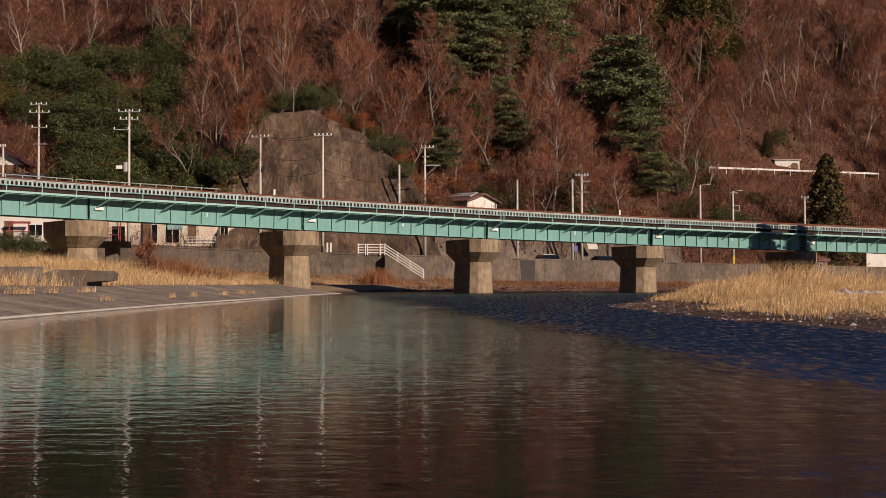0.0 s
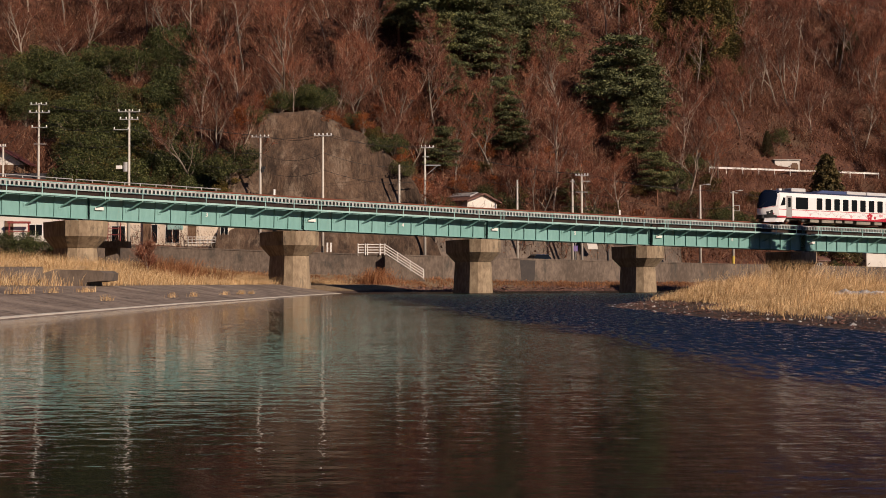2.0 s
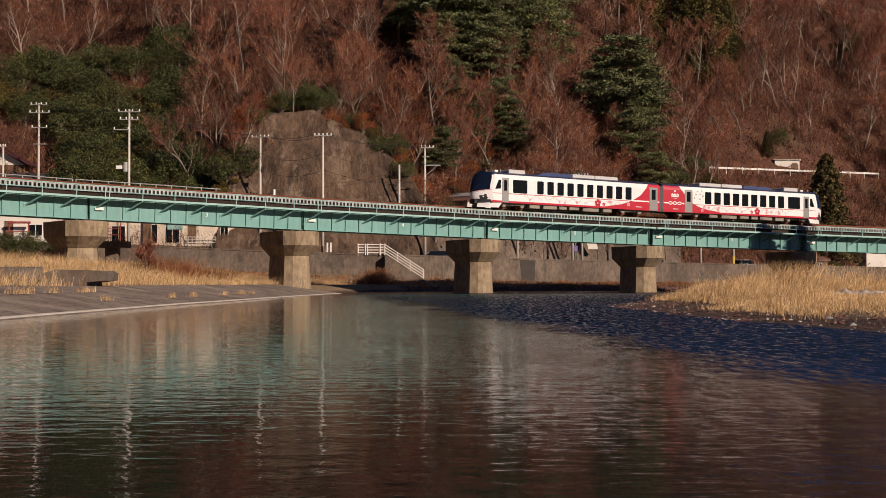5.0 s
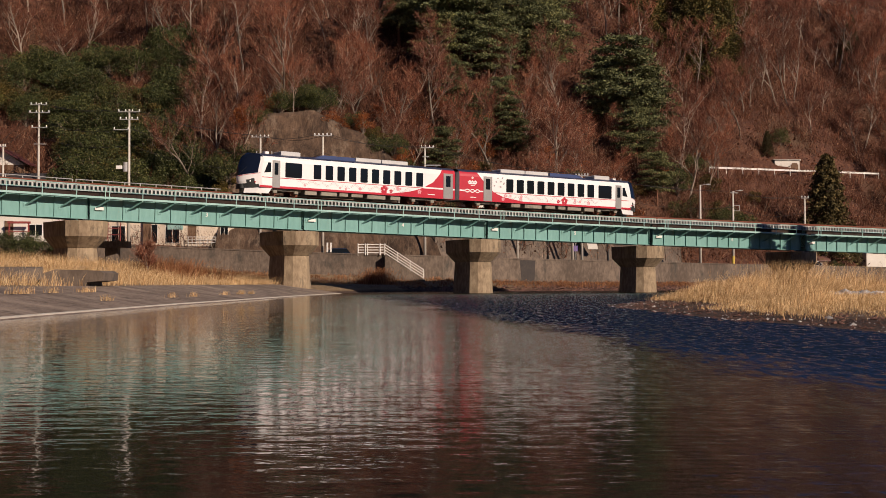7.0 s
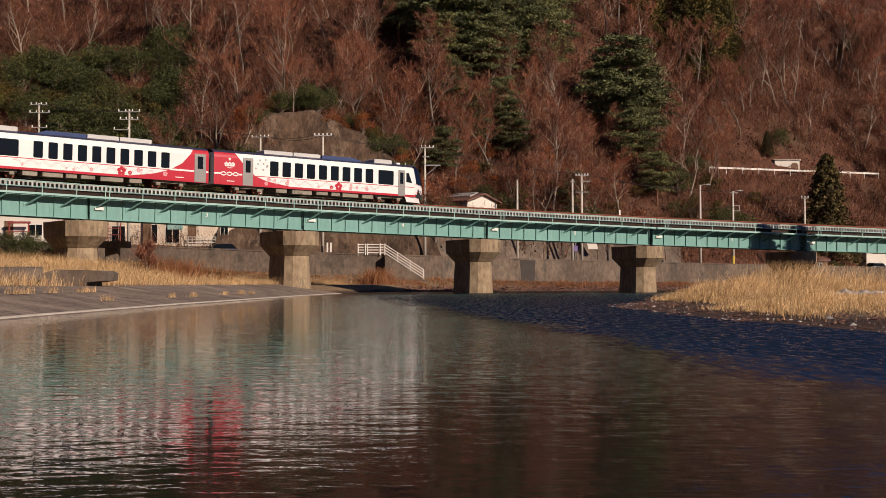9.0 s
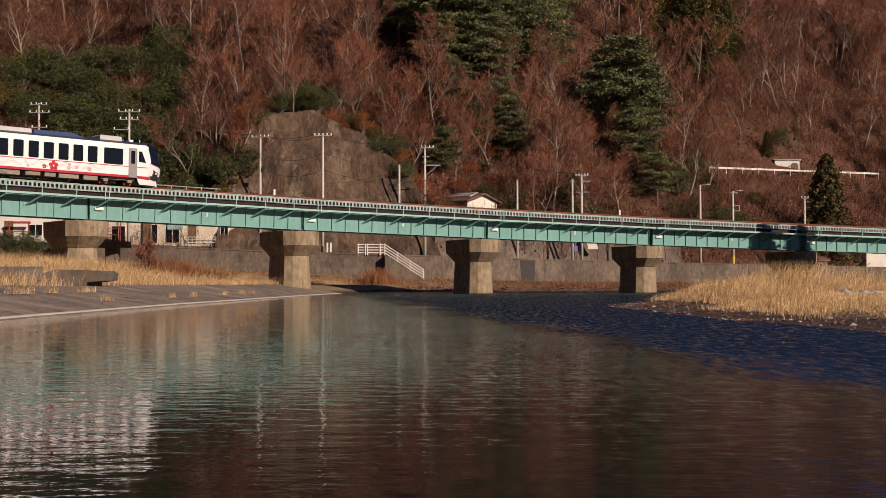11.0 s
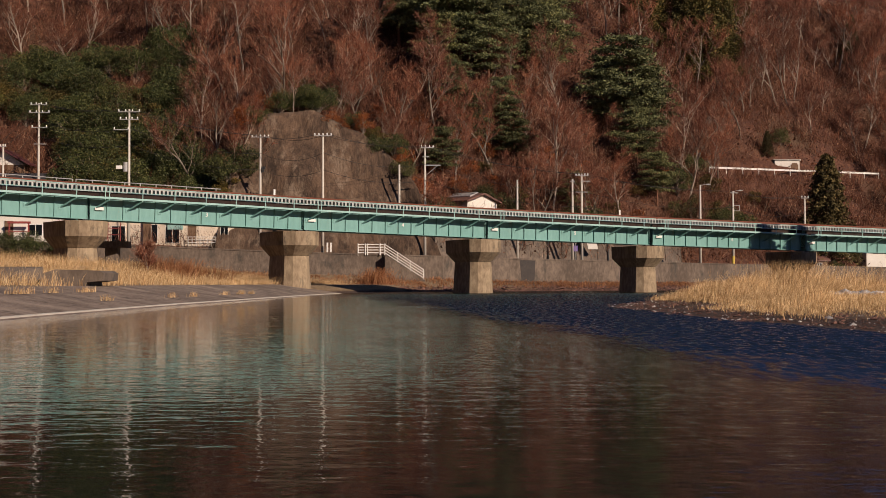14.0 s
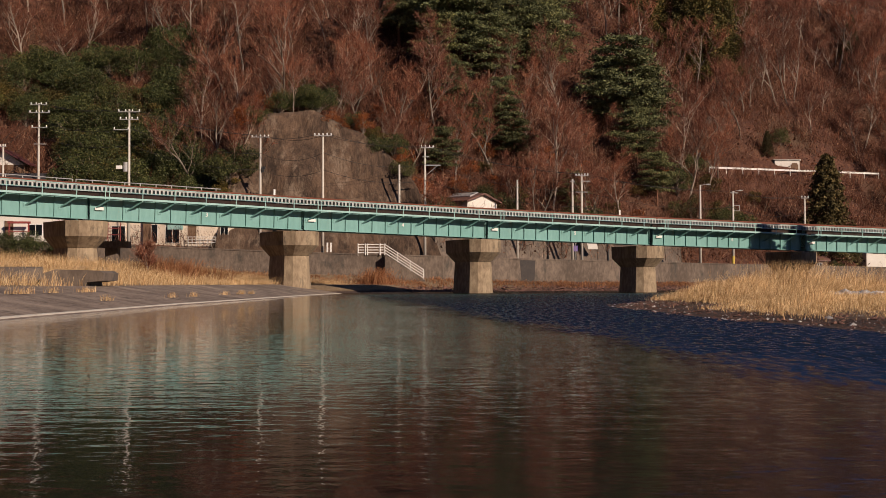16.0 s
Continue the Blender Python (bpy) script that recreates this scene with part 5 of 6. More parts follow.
def bare_tree(seed, H, spread, lean=0.1):
    """Meshes of a leafless tree: trunk with limbs, and twigs."""
    r = random.Random(seed)
    rng = np.random.default_rng(seed)
    wood = Mesh()
    tw0, tw1, tww = [], [], []

    def grow(p, d, length, rad, level):
        pts, rs = [p.copy()], [rad]
        n = 5 if level == 0 else 4
        for i in range(n):
            d = (d + Vector((r.gauss(0, 0.12), r.gauss(0, 0.12), r.gauss(0.06 if level else 0.02, 0.08)))).normalized()
            p = p + d * length / n
            pts.append(p.copy())
            rs.append(rad * (1 - 0.75 * (i + 1) / n))
        wood.tube(pts, rs, (5, 3, 3)[level], cap=False)
        kids = (8, 6, 0)[level]
        for k in range(kids):
            f = (0.32 if level == 0 else 0.2) + (0.68 if level == 0 else 0.8) * (k + r.random()) / kids
            i = min(n - 1, int(f * n))
            q = pts[i].lerp(pts[i + 1], f * n - i)
            az = r.random() * 6.283
            out = Vector((math.cos(az), math.sin(az), 0))
            nd = (d * (0.75 if level == 0 else 0.8) + out * (spread if level == 0 else 0.75) + Vector((0, 0, 0.25))).normalized()
            grow(q, nd, length * (0.55 if level == 0 else 0.5) * (1.15 - 0.5 * f) * r.uniform(0.8, 1.2), rs[i] * 0.6, level + 1)
        if level >= 1:
            cnt = 20
            for k in range(cnt):
                f = 0.25 + 0.75 * r.random()
                i = min(n - 1, int(f * n))
                q = pts[i].lerp(pts[i + 1], f * n - i)
                v = (d + Vector((r.gauss(0, 0.55), r.gauss(0, 0.55), r.gauss(0.2, 0.4)))).normalized() * r.uniform(0.5, 1.5)
                tw0.append(q)
                tw1.append(q + v)
                tww.append(r.uniform(0.02, 0.046))
                for _ in range(2):
                    e = q + v * r.uniform(0.3, 0.9)
                    tw0.append(e)
                    tw1.append(e + (v.normalized() + Vector((r.gauss(0, 0.6), r.gauss(0, 0.6), r.gauss(0.1, 0.5)))) * r.uniform(0.2, 0.6))
                    tww.append(r.uniform(0.016, 0.036))
    grow(Vector((0, 0, -0.4)), Vector((r.gauss(0, lean), r.gauss(0, lean), 1)).normalized(), H, 0.05 + H * 0.011, 0)
    w_ = np.array(tww)
    tw = sticks(np.array([tuple(p) for p in tw0]), np.array([tuple(p) for p in tw1]), w_, w_ * 0.5, rng)
    return wood.done("trunk", ["bark"], True), quads_mesh("crown", tw, ["twig"])


def pine_tree(seed, H):
    """Red pine: leaning trunk, flat layered needle pads."""
    r = random.Random(seed)
    rng = np.random.default_rng(seed)
    wood = Mesh()
    lean = Vector((r.gauss(0, 0.6), r.gauss(0, 0.6), 0))
    pts = [Vector((0, 0, -0.5)) + lean * (i / 6) ** 2 + Vector((0, 0, (H * 0.97 + 0.5) * i / 6)) for i in range(7)]
    wood.tube(pts, [0.30 * (1 - 0.12 * i) for i in range(7)], 7, cap=False)
    cs = []
    n = 32
    for k in range(n):
        f = 0.30 + 0.70 * (k // 4 + 0.35 * r.random() + 0.3) / 8
        i = min(5, int(f * 6))
        p = pts[i].lerp(pts[i + 1], f * 6 - i)
        az = k * 2.4 + r.random()
        reach = H * 0.46 * (1.06 - f) ** 0.6 * min(1.0, 0.45 + 2.2 * (f - 0.28)) * r.uniform(0.6, 1.1) + 0.6
        e = p + Vector((math.cos(az) * reach, math.sin(az) * reach, reach * r.uniform(-0.05, 0.22)))
        wood.tube([p, p.lerp(e, 0.5) + Vector((0, 0, 0.25)), e], [0.09, 0.06, 0.02], 3, cap=False)
        for j in range(3 + int(reach * 1.1)):
            u = 0.35 + 0.68 * r.random() ** 0.7
            c = p.lerp(e, u) + Vector((r.gauss(0, 0.18 * reach * u), r.gauss(0, 0.18 * reach * u), r.gauss(0.1, 0.12)))
            rad = r.uniform(0.9, 1.7)
            q = rng.normal(size=(75, 3)) * np.array([rad * 0.6, rad * 0.6, 0.13])
            cs.append(q + np.array(c) + np.array([0, 0, 0.22]) * (1 - (q[:, :1] ** 2 + q[:, 1:2] ** 2) / rad ** 2))
    c = np.concatenate(cs)
    return wood.done("trunk", ["bark_pine"], True), quads_mesh("crown", leaves(c, 0.2, rng, 0.35, 2.3), ["pine"])


def cedar_tree(seed, H, mat="cedar", wide=1.0):
    r = random.Random(seed)
    rng = np.random.default_rng(seed)
    wood = Mesh().tube([(0, 0, -0.5), (0, 0, H * 0.5), (0, 0, H * 0.98)], [0.28, 0.17, 0.03], 6, cap=False)
    cs = []
    n = 110
    for k in range(n):
        f = 0.06 + 0.94 * (k + r.random()) / n
        az = k * 2.4 + r.random() * 0.7
        reach = wide * H * 0.27 * (1.03 - f) ** 0.7 * r.uniform(0.7, 1.15) + 0.2
        m = 130
        u = rng.uniform(0.25, 1.0, m)[:, None]
        o = np.array([math.cos(az), math.sin(az), 0.0]) * reach
        q = o * u + rng.normal(size=(m, 3)) * np.array([0.22, 0.22, 0.22]) * (0.5 + reach * 0.25)
        q[:, 2] += f * H - 0.35 * reach * u[:, 0] ** 2 + 0.1
        cs.append(q)
    return wood.done("trunk", ["bark_pine"], True), quads_mesh("crown", leaves(np.concatenate(cs), 0.2, rng, 0.0, 1.9), [mat])


def leaf_tree(seed, H, W, mat, size=0.2, n=4200, lumps=16):
    """Broad crown of leaf clumps on a short branching trunk."""
    r = random.Random(seed)
    rng = np.random.default_rng(seed)
    wood = Mesh()
    cs = []
    for k in range(lumps):
        az, f = r.random() * 6.283, r.random()
        rad = W * 0.5 * math.sqrt(r.random())
        c = Vector((math.cos(az) * rad, math.sin(az) * rad, H * (0.22 + 0.7 * f * (1 - 0.45 * (rad / (W * 0.5)) ** 2))))
        wood.tube([(0, 0, -0.4), (c.x * 0.3, c.y * 0.3, c.z * 0.5), tuple(c)], [0.10, 0.06, 0.02], 4, cap=False)
        m = n // lumps
        d = unit(rng.normal(size=(m, 3)))
        rr = rng.uniform(0.45, 1.05, m)[:, None] ** 0.5
        lr = W * r.uniform(0.14, 0.24)
        cs.append(np.array(c) + d * rr * lr * np.array([1.1, 1.1, 0.75]))
    return wood.done("trunk", ["bark"], True), quads_mesh("crown", leaves(np.concatenate(cs), size, rng, 0.2), [mat])


def tree_source(name, label, pair):
    tr = thing(name, label, "tree")
    put("trunk", pair[0], tr)
    put("crown", pair[1], tr)
    return tr


def stand(src, x, y, scale=1.0, rz=0.0, used=set(), z=None):
    """Sets the first call's tree itself, later calls' copies of it."""
    zz = hill(x, y) if z is None else z
    m = pose(x, y, zz - 0.1, 0, 0, rz)
    if src.name in used:
        src = copy_thing(src, m)
    else:
        used.add(src.name)
        src.matrix_basis = m
    src.scale = (scale, scale, scale)
    return src


rt = random.Random(11)
BARE = [tree_source("bare_tree", "leafless deciduous tree with pale trunk and reddish twigs", bare_tree(20 + i, 9.5 + i % 4 * 1.0, 0.6 + 0.12 * (i % 3))) for i in range(7)]
for b_ in BARE:
    tagged(b_, group="bare trees on the hill")
PINES = [tree_source("pine_tree", "dark green pine with layered needle pads", pine_tree(50 + i, 15.0)) for i in range(3)]
CEDARS = [tree_source("cedar_tree", "tall olive-green conical cedar", cedar_tree(70 + i, 14.0)) for i in range(2)]
DARKC = [tree_source("conifer_tree", "dark green conical conifer beside the road", cedar_tree(80, 12.0, "conifer", 1.2))]
EVER = [tree_source("evergreen_tree", "dense dark green broadleaf evergreen tree", leaf_tree(90 + i, 6.5, 6.0, "leaf", 0.15, 6500, 26)) for i in range(3)]
YELL = [tree_source("yellowing_tree", "yellow-green broadleaf shrub tree", leaf_tree(95 + i, 5.0, 4.6, "leaf_y", 0.15, 4600, 20)) for i in range(2)]
RUSS = [tree_source("russet_tree", "tree with clinging russet autumn leaves", leaf_tree(100 + i, 5.5, 5.0, "rustleaf", 0.15, 2600, 18)) for i in range(2)]


def toe_y(x):
    return wall_at(x)[0] + ROAD_W


def on_bluff(x, y):
    return bluff_top(x) > 1.0 and y < toe_y(x) + bluff_top(x) / 2.1 + 1.0


def up_slope(ang_x, z):
    """A place on the hill: metres to the side for each metre of distance, and the height there."""
    d = 162.0
    for _ in range(240):
        x = ang_x * d
        if d > toe_y(x) + 0.6 and hill(x, d) >= z:
            break
        d += 0.5
    return ang_x * d, d


# pines: the big group, the single broad one, smaller ones below
for ax, z, sc, k in ((-0.020, 36, 1.0, 0), (0.005, 35, 1.1, 1), (0.028, 34, 1.15, 2), (0.050, 33, 1.1, 0), (0.072, 32, 0.95, 1), (0.012, 42, 1.1, 2), (0.042, 42, 1.1, 0), (-0.03, 45, 0.9, 1), (0.062, 40, 1.0, 2), (-0.005, 31, 0.7, 1), (-0.034, 38, 0.9, 2), (0.058, 36, 1.0, 1), (0.083, 35, 0.85, 0), (0.02, 38, 1.0, 1), (0.078, 41, 0.9, 2), (-0.012, 40, 1.0, 0), (0.035, 30, 0.8, 2),
                     (0.142, 22, 1.2, 1), (0.158, 22, 0.9, 2), (0.126, 24, 0.85, 0), (0.15, 17, 0.7, 0), (0.02, 19, 0.6, 0), (0.0, 14, 0.5, 2), (0.055, 17, 0.55, 1), (0.012, 24, 0.6, 1), (0.165, 12, 0.55, 0), (0.045, 23, 0.55, 2), (0.10, 10, 0.45, 1)):
    x, y = up_slope(ax, z)
    stand(PINES[k], x, y, sc, rt.random() * 360)
for ax, z, sc, k in ((0.185, 38, 1.2, 0), (0.203, 36, 1.35, 1), (0.216, 38, 1.2, 0), (0.165, 43, 1.1, 1), (0.228, 46, 1.1, 0), (0.15, 46, 1.1, 1), (0.194, 44, 1.2, 0)):
    x, y = up_slope(ax, z)
    stand(CEDARS[k], x, y, sc, rt.random() * 360)
stand(DARKC[0], 57.8, 195.6, 1.3, 20)
# two unseen conifers added to cast shade on the right-hand girder and pier
stand(DARKC[0], 52.4, 130.2, 1.33, 120)
stand(DARKC[0], 49.8, 126.4, 1.42, 10)
x, y = up_slope(0.25, 22)
stand(DARKC[0], x, y, 0.35, 10)
x, y = up_slope(0.315, 45)
stand(DARKC[0], x, y, 0.8, 70)
# evergreen mass on the slope at the left, and clumps elsewhere
for i in range(104):
    ax = rt.uniform(-0.36, -0.19)
    z = rt.uniform(7, 30) if ax < -0.27 else rt.uniform(8, 34)
    x, y = up_slope(ax, z)
    if not on_bluff(x, y) and not (x / y < -0.30 and y < 180):
        stand(EVER[i % 3], x, y, rt.uniform(0.55, 1.05), rt.random() * 360)
for i in range(44):
    x, y = up_slope(rt.uniform(-0.35, -0.22), rt.uniform(8, 27))
    if not on_bluff(x, y) and not (x / y < -0.30 and y < 180):
        stand(YELL[i % 2], x, y, rt.uniform(0.6, 1.0), rt.random() * 360)
for ax, z, sc in ((-0.115, 26.5, 0.8), (-0.10, 25.5, 0.7), (-0.085, 25, 0.7), (-0.05, 17, 0.5), (-0.03, 13, 0.5), (0.05, 9.5, 0.6), (0.03, 10, 0.6), (0.105, 7, 0.8), (0.18, 14, 0.7), (0.19, 9, 0.8), (0.22, 7, 0.9), (0.232, 6, 0.8), (0.195, 18, 0.6), (0.26, 24, 0.5), (0.0, 9, 0.5),
                  (-0.165, 9, 0.8), (-0.18, 12, 0.9), (-0.155, 14, 0.7), (-0.195, 8, 0.9)):
    x, y = up_slope(ax, z)
    stand(EVER[rt.randrange(3)], x, y, sc, rt.random() * 360)
for ax, z, sc in ((-0.128, 24.5, 0.75), (-0.138, 25, 0.6), (-0.085, 29, 0.5), (0.018, 20, 0.6), (0.035, 18, 0.6), (0.028, 23, 0.7), (0.05, 20, 0.6), (-0.005, 15, 0.5), (0.01, 12, 0.55), (0.065, 14, 0.5), (0.03, 28, 0.6), (0.0, 25, 0.55), (0.1, 12, 0.5), (-0.22, 14, 0.5), (0.15, 9, 0.5), (0.2, 20, 0.5), (-0.01, 20, 0.6), (0.01, 28, 0.6), (0.045, 26, 0.55), (0.06, 22, 0.6), (0.02, 15, 0.5), (0.08, 18, 0.5), (-0.02, 22, 0.5), (0.09, 24, 0.5), (0.04, 13, 0.5), (0.11, 16, 0.5), (0.17, 16, 0.45), (-0.05, 24, 0.5)):
    x, y = up_slope(ax, z)
    stand(RUSS[rt.randrange(2)], x, y, sc, rt.random() * 360)
for ax, z, sc in ((0.205, 14, 0.8), (0.21, 10, 0.7), (0.24, 13, 0.5), (0.13, 10, 0.5), (0.03, 16, 0.5), (0.06, 12, 0.5), (0.0, 18, 0.45), (0.05, 24, 0.5), (0.15, 13, 0.5)):
    x, y = up_slope(ax, z)
    stand(YELL[rt.randrange(2)], x, y, sc, rt.random() * 360)
# small evergreens in the dark band before the riverside house, one by the shed
for x, y, sc in ((-47.5, 128, 0.5), (-45.3, 128.5, 0.52), (-43.2, 128, 0.48), (-41.2, 128.4, 0.5), (-39.2, 128, 0.48), (-37.6, 128, 0.4), (58.6, 193.5, 0.35)):
    stand(EVER[rt.randrange(3)], x, y, sc, rt.random() * 360)
# growth hanging over the top edge of the sprayed slope
for i in range(22):
    x = -27.2 + 27 * i / 21 + rt.uniform(-0.6, 0.6)
    y = toe_y(x) + bluff_top(x) / 2.1 + rt.uniform(-0.6, 1.4)
    kind = rt.random()
    src = EVER[i % 3] if kind < 0.35 else RUSS[i % 2] if kind < 0.6 else YELL[i % 2] if kind < 0.75 else BARE[i % 7]
    stand(src, x, y, rt.uniform(0.4, 0.75), rt.random() * 360)
# bare woods
count = 0
tries = 0
placed = []
while count < 295 and tries < 6000:
    tries += 1
    d = rt.uniform(160, 292)
    x = rt.uniform(-0.41, 0.41) * d
    e = d - toe_y(x)
    if e < 1.5 or on_bluff(x, d) or e > 76 or hill(x, d) > 0.25 * d + 2:
        continue
    if any((x - a) ** 2 + (d - b) ** 2 < 5.5 for a, b in placed):
        continue
    if x / d < -0.29 and d < 182:
        continue
    if x < -0.19 * d and e < 32 and rt.random() < 0.88:
        continue
    if 0.105 < x / d < 0.185 and 10 < hill(x, d) < 26 and rt.random() < 0.8:
        continue
    if -2 < x < 9 and e < 9 or 44 < x < 76 and d < 212 + (x - 46) * 0.575 or (-0.05 < x / d < 0.09 and hill(x, d) > 28 and rt.random() < 0.85):
        continue
    placed.append((x, d))
    stand(BARE[rt.randrange(7)], x, d, rt.uniform(0.6, 1.15), rt.random() * 360)
    count += 1


# brush, saplings and hanging twigs over the slope
def brush():
    rng = np.random.default_rng(5)
    out = []
    n = 0
    while n < 14000:
        d = rng.uniform(158, 285)
        x = rng.uniform(-0.4, 0.4) * d
        e = d - toe_y(x)
        if e < 0.3 or on_bluff(x, d) or e > 70 or (44 < x < 76 and -0.3 < d - 206.5 - (x - 46) * 0.575 < 4):
            continue
        z = hill(x, d)
        ly = d - 206.5 - (x - 46) * 0.575
        if 42 < x < 75 and -5.2 < ly <= -0.3:
            z = max(z, 18.5 + ly * 1.05)
        m = 16
        h = rng.uniform(0.8, 4.4)
        p0 = np.array([x, d, z - 0.1]) + rng.normal(size=(m, 3)) * np.array([0.7, 0.7, 0.02])
        v = unit(rng.normal(size=(m, 3)) * np.array([0.5, 0.5, 0.3]) + np.array([0, 0, 1.0])) * (h * rng.uniform(0.4, 1.1, m))[:, None]
        p1 = p0 + v
        w_ = rng.uniform(0.02, 0.06, m)
        out.append(sticks(p0, p1, w_, w_ * 0.4, rng))
        k = rng.uniform(0.3, 1, m)[:, None]
        q = p0 + v * k
        out.append(sticks(q, q + rng.normal(size=(m, 3)) * h * 0.22, w_ * 0.7, w_ * 0.3, rng))
        n += 1
    return np.concatenate(out)


tagged(new("hill_brush", quads_mesh("hill_brush", brush(), ["brush"])), "dense brown leafless brush and saplings on the hillside", "brush", kind="stuff")


def litter():
    rng = np.random.default_rng(8)
    n = 60000
    d = rng.uniform(158, 285, n)
    x = rng.uniform(-0.38, 0.38, n) * d
    keep = []
    for a, b in zip(x, d):
        e = b - toe_y(a)
        if 0.2 < e < 66 and not on_bluff(a, b):
            keep.append((a, b, hill(a, b) + rng.uniform(0.05, 0.7)))
    return leaves(np.array(keep), 0.3, rng, 0.2, 1.2)


tagged(new("fallen_leaves", quads_mesh("fallen_leaves", litter(), ["brush"])), "russet fallen leaves and low scrub on the slope", "leaf litter", kind="stuff")


def blades(spots, h, w_, rng, droop=0.35):
    """Dry grass blades, each of two bent segments."""
    n = len(spots)
    hh = h * rng.uniform(0.45, 1.15, n)
    lean = rng.normal(size=(n, 3)) * np.array([0.15, 0.15, 0.0]) + np.array([0.08, 0, 0])
    up = np.array([0, 0, 1.0])
    mid = spots + (up + lean) * (hh * 0.55)[:, None]
    tip = mid + (up * (1 - droop * 0.5) + lean * 2.6) * (hh * 0.45)[:, None]
    s = unit(rng.normal(size=(n, 3)) * np.array([1, 0.4, 0])) * (w_ * rng.uniform(0.6, 1.4, n))[:, None]
    lo = np.stack([spots - s, spots + s, mid + s * 0.8, mid - s * 0.8], 1)
    hi = np.stack([mid - s * 0.8, mid + s * 0.8, tip + s * 0.25, tip - s * 0.25], 1)
    return np.concatenate([lo, hi])


def scatter(n, x0, x1, y0, y1, ok, rng, clump=0.5, size=0.35):
    """Points in tufts where ok(x, y) gives a chance."""
    pts = []
    while len(pts) < n:
        x, y = rng.uniform(x0, x1), rng.uniform(y0, y1)
        if rng.random() > ok(x, y):
            continue
        z = hill(x, y)
        for _ in range(14):
            pts.append((x + rng.normal() * size, y + rng.normal() * size, z - 0.03))
    return np.array(pts[:n])


def tuft_noise(x, y, f, seed):
    return 0.5 + 0.5 * noise.noise(Vector((x * f, y * f, seed)))


def bar_ok(x, y):
    edge = right_bar(x, y)
    if edge < (0.28 if x < 11.5 and y > 44 else 0.11) or ((x - 15.6) / 2.0) ** 2 + ((y - 47) / 5.0) ** 2 < 1:
        return 0.0
    if x > 0.37 * y + 2:
        return 0.0
    return (1.0 if edge > 0.2 else 0.5) * (0.15 + tuft_noise(x, y, 0.25, 3.3) ** 1.5)


g_rng = np.random.default_rng(21)
gb = scatter(120000, 9, 34, 30, 72, bar_ok, g_rng)
tall = 0.60 * np.array([(0.3 + 1.9 * tuft_noise(a, b, 0.3, 8.0) ** 2.0) * min(1.0, max(0.35, (right_bar(a, b) - 0.04) / 0.3)) * (0.42 if a > 0.295 * b and b < 52 else 1.0) for a, b, _ in gb])
tagged(new("bar_grass", quads_mesh("bar_grass", blades(gb, tall, 0.0052, g_rng), ["grass"])), "tall straw-coloured dry silver grass on the gravel bar", "grass", kind="stuff")


def bank_ok(x, y):
    k = left_shore(y) - x
    if k < 5.3 or y > 141 or (-20.4 < x < -15 and 60.8 < y < 64.8):
        return 0.0
    return 0.2 + tuft_noise(x, y, 0.22, 5.5)


lb = scatter(90000, -52, -9, 52, 141, bank_ok, g_rng)
tagged(new("bank_grass", quads_mesh("bank_grass", blades(lb, 0.35 + 0.65 * g_rng.random(len(lb)) ** 1.5, 0.008, g_rng), ["grass"])), "short straw-coloured dry grass on the left bank", "grass", kind="stuff")


def foot_ok(x, y):
    wy = wall_at(x)[0]
    d = wy - y
    return 1.0 if 0.3 < d < 6 and hill(x, y) > 0.35 else 0.0


fb = scatter(14000, -45, 60, 141, 186, foot_ok, g_rng)
tagged(new("wall_grass", quads_mesh("wall_grass", blades(fb, 0.45, 0.02, g_rng), ["grass_red"])), "low russet and straw weeds along the wall foot", "grass", kind="stuff")
# taller russet weed clumps
for x, y, n, h in ((-24.0, 108.0, 500, 1.5), (-21.0, 104.0, 600, 1.7), (-19.5, 109.0, 400, 1.3), (-7.6, 146.0, 900, 2.0), (-34.0, 112.0, 400, 1.2)):
    pts = np.array([(x + g_rng.normal() * 0.9, y + g_rng.normal() * 0.9, hill(x, y) - 0.05) for _ in range(n)])
    wd = thing("weed_clump", "tall russet-brown dry weed clump on the bank", "weeds", group="russet weed clumps")
    tagged(put("stem_tuft", quads_mesh("stem_tuft", blades(pts, h, 0.016, g_rng), ["grass_red"]), wd), kind="stuff")
# tall plumed clumps on the bar
for x, y, n, h in ((14.3, 55.5, 700, 1.45), (15.4, 57.0, 600, 1.5), (13.2, 54.5, 500, 1.1), (17.0, 58.5, 500, 1.35), (19.5, 60.0, 500, 1.25), (12.4, 51.0, 400, 0.95)):
    pts = np.array([(x + g_rng.normal() * 0.7, y + g_rng.normal() * 0.9, hill(x, y) - 0.05) for _ in range(n)])
    wd = thing("silver_grass_clump", "tall straw-coloured silver grass clump with plumes", "grass clump", group="tall grass clumps")
    tagged(put("blade_tuft", quads_mesh("blade_tuft", blades(pts, h, 0.006, g_rng), ["grass"]), wd), kind="stuff")
# tufts in the slab joints
pts = []
for _ in range(16):
    y = g_rng.uniform(30, 95)
    k = g_rng.choice([1.2, 3.1, 5.0])
    c = (left_shore(y) - k, y, min(0.88, k * 0.16) + 0.1)
    for _ in range(60):
        pts.append((c[0] + g_rng.normal() * 0.13, c[1] + g_rng.normal() * 0.2, c[2]))
pts = np.array(pts)
tagged(new("joint_grass", quads_mesh("joint_grass", blades(pts, 0.28, 0.006, g_rng), ["grass"])), "small dry grass tufts in the slab joints", "grass", kind="stuff")


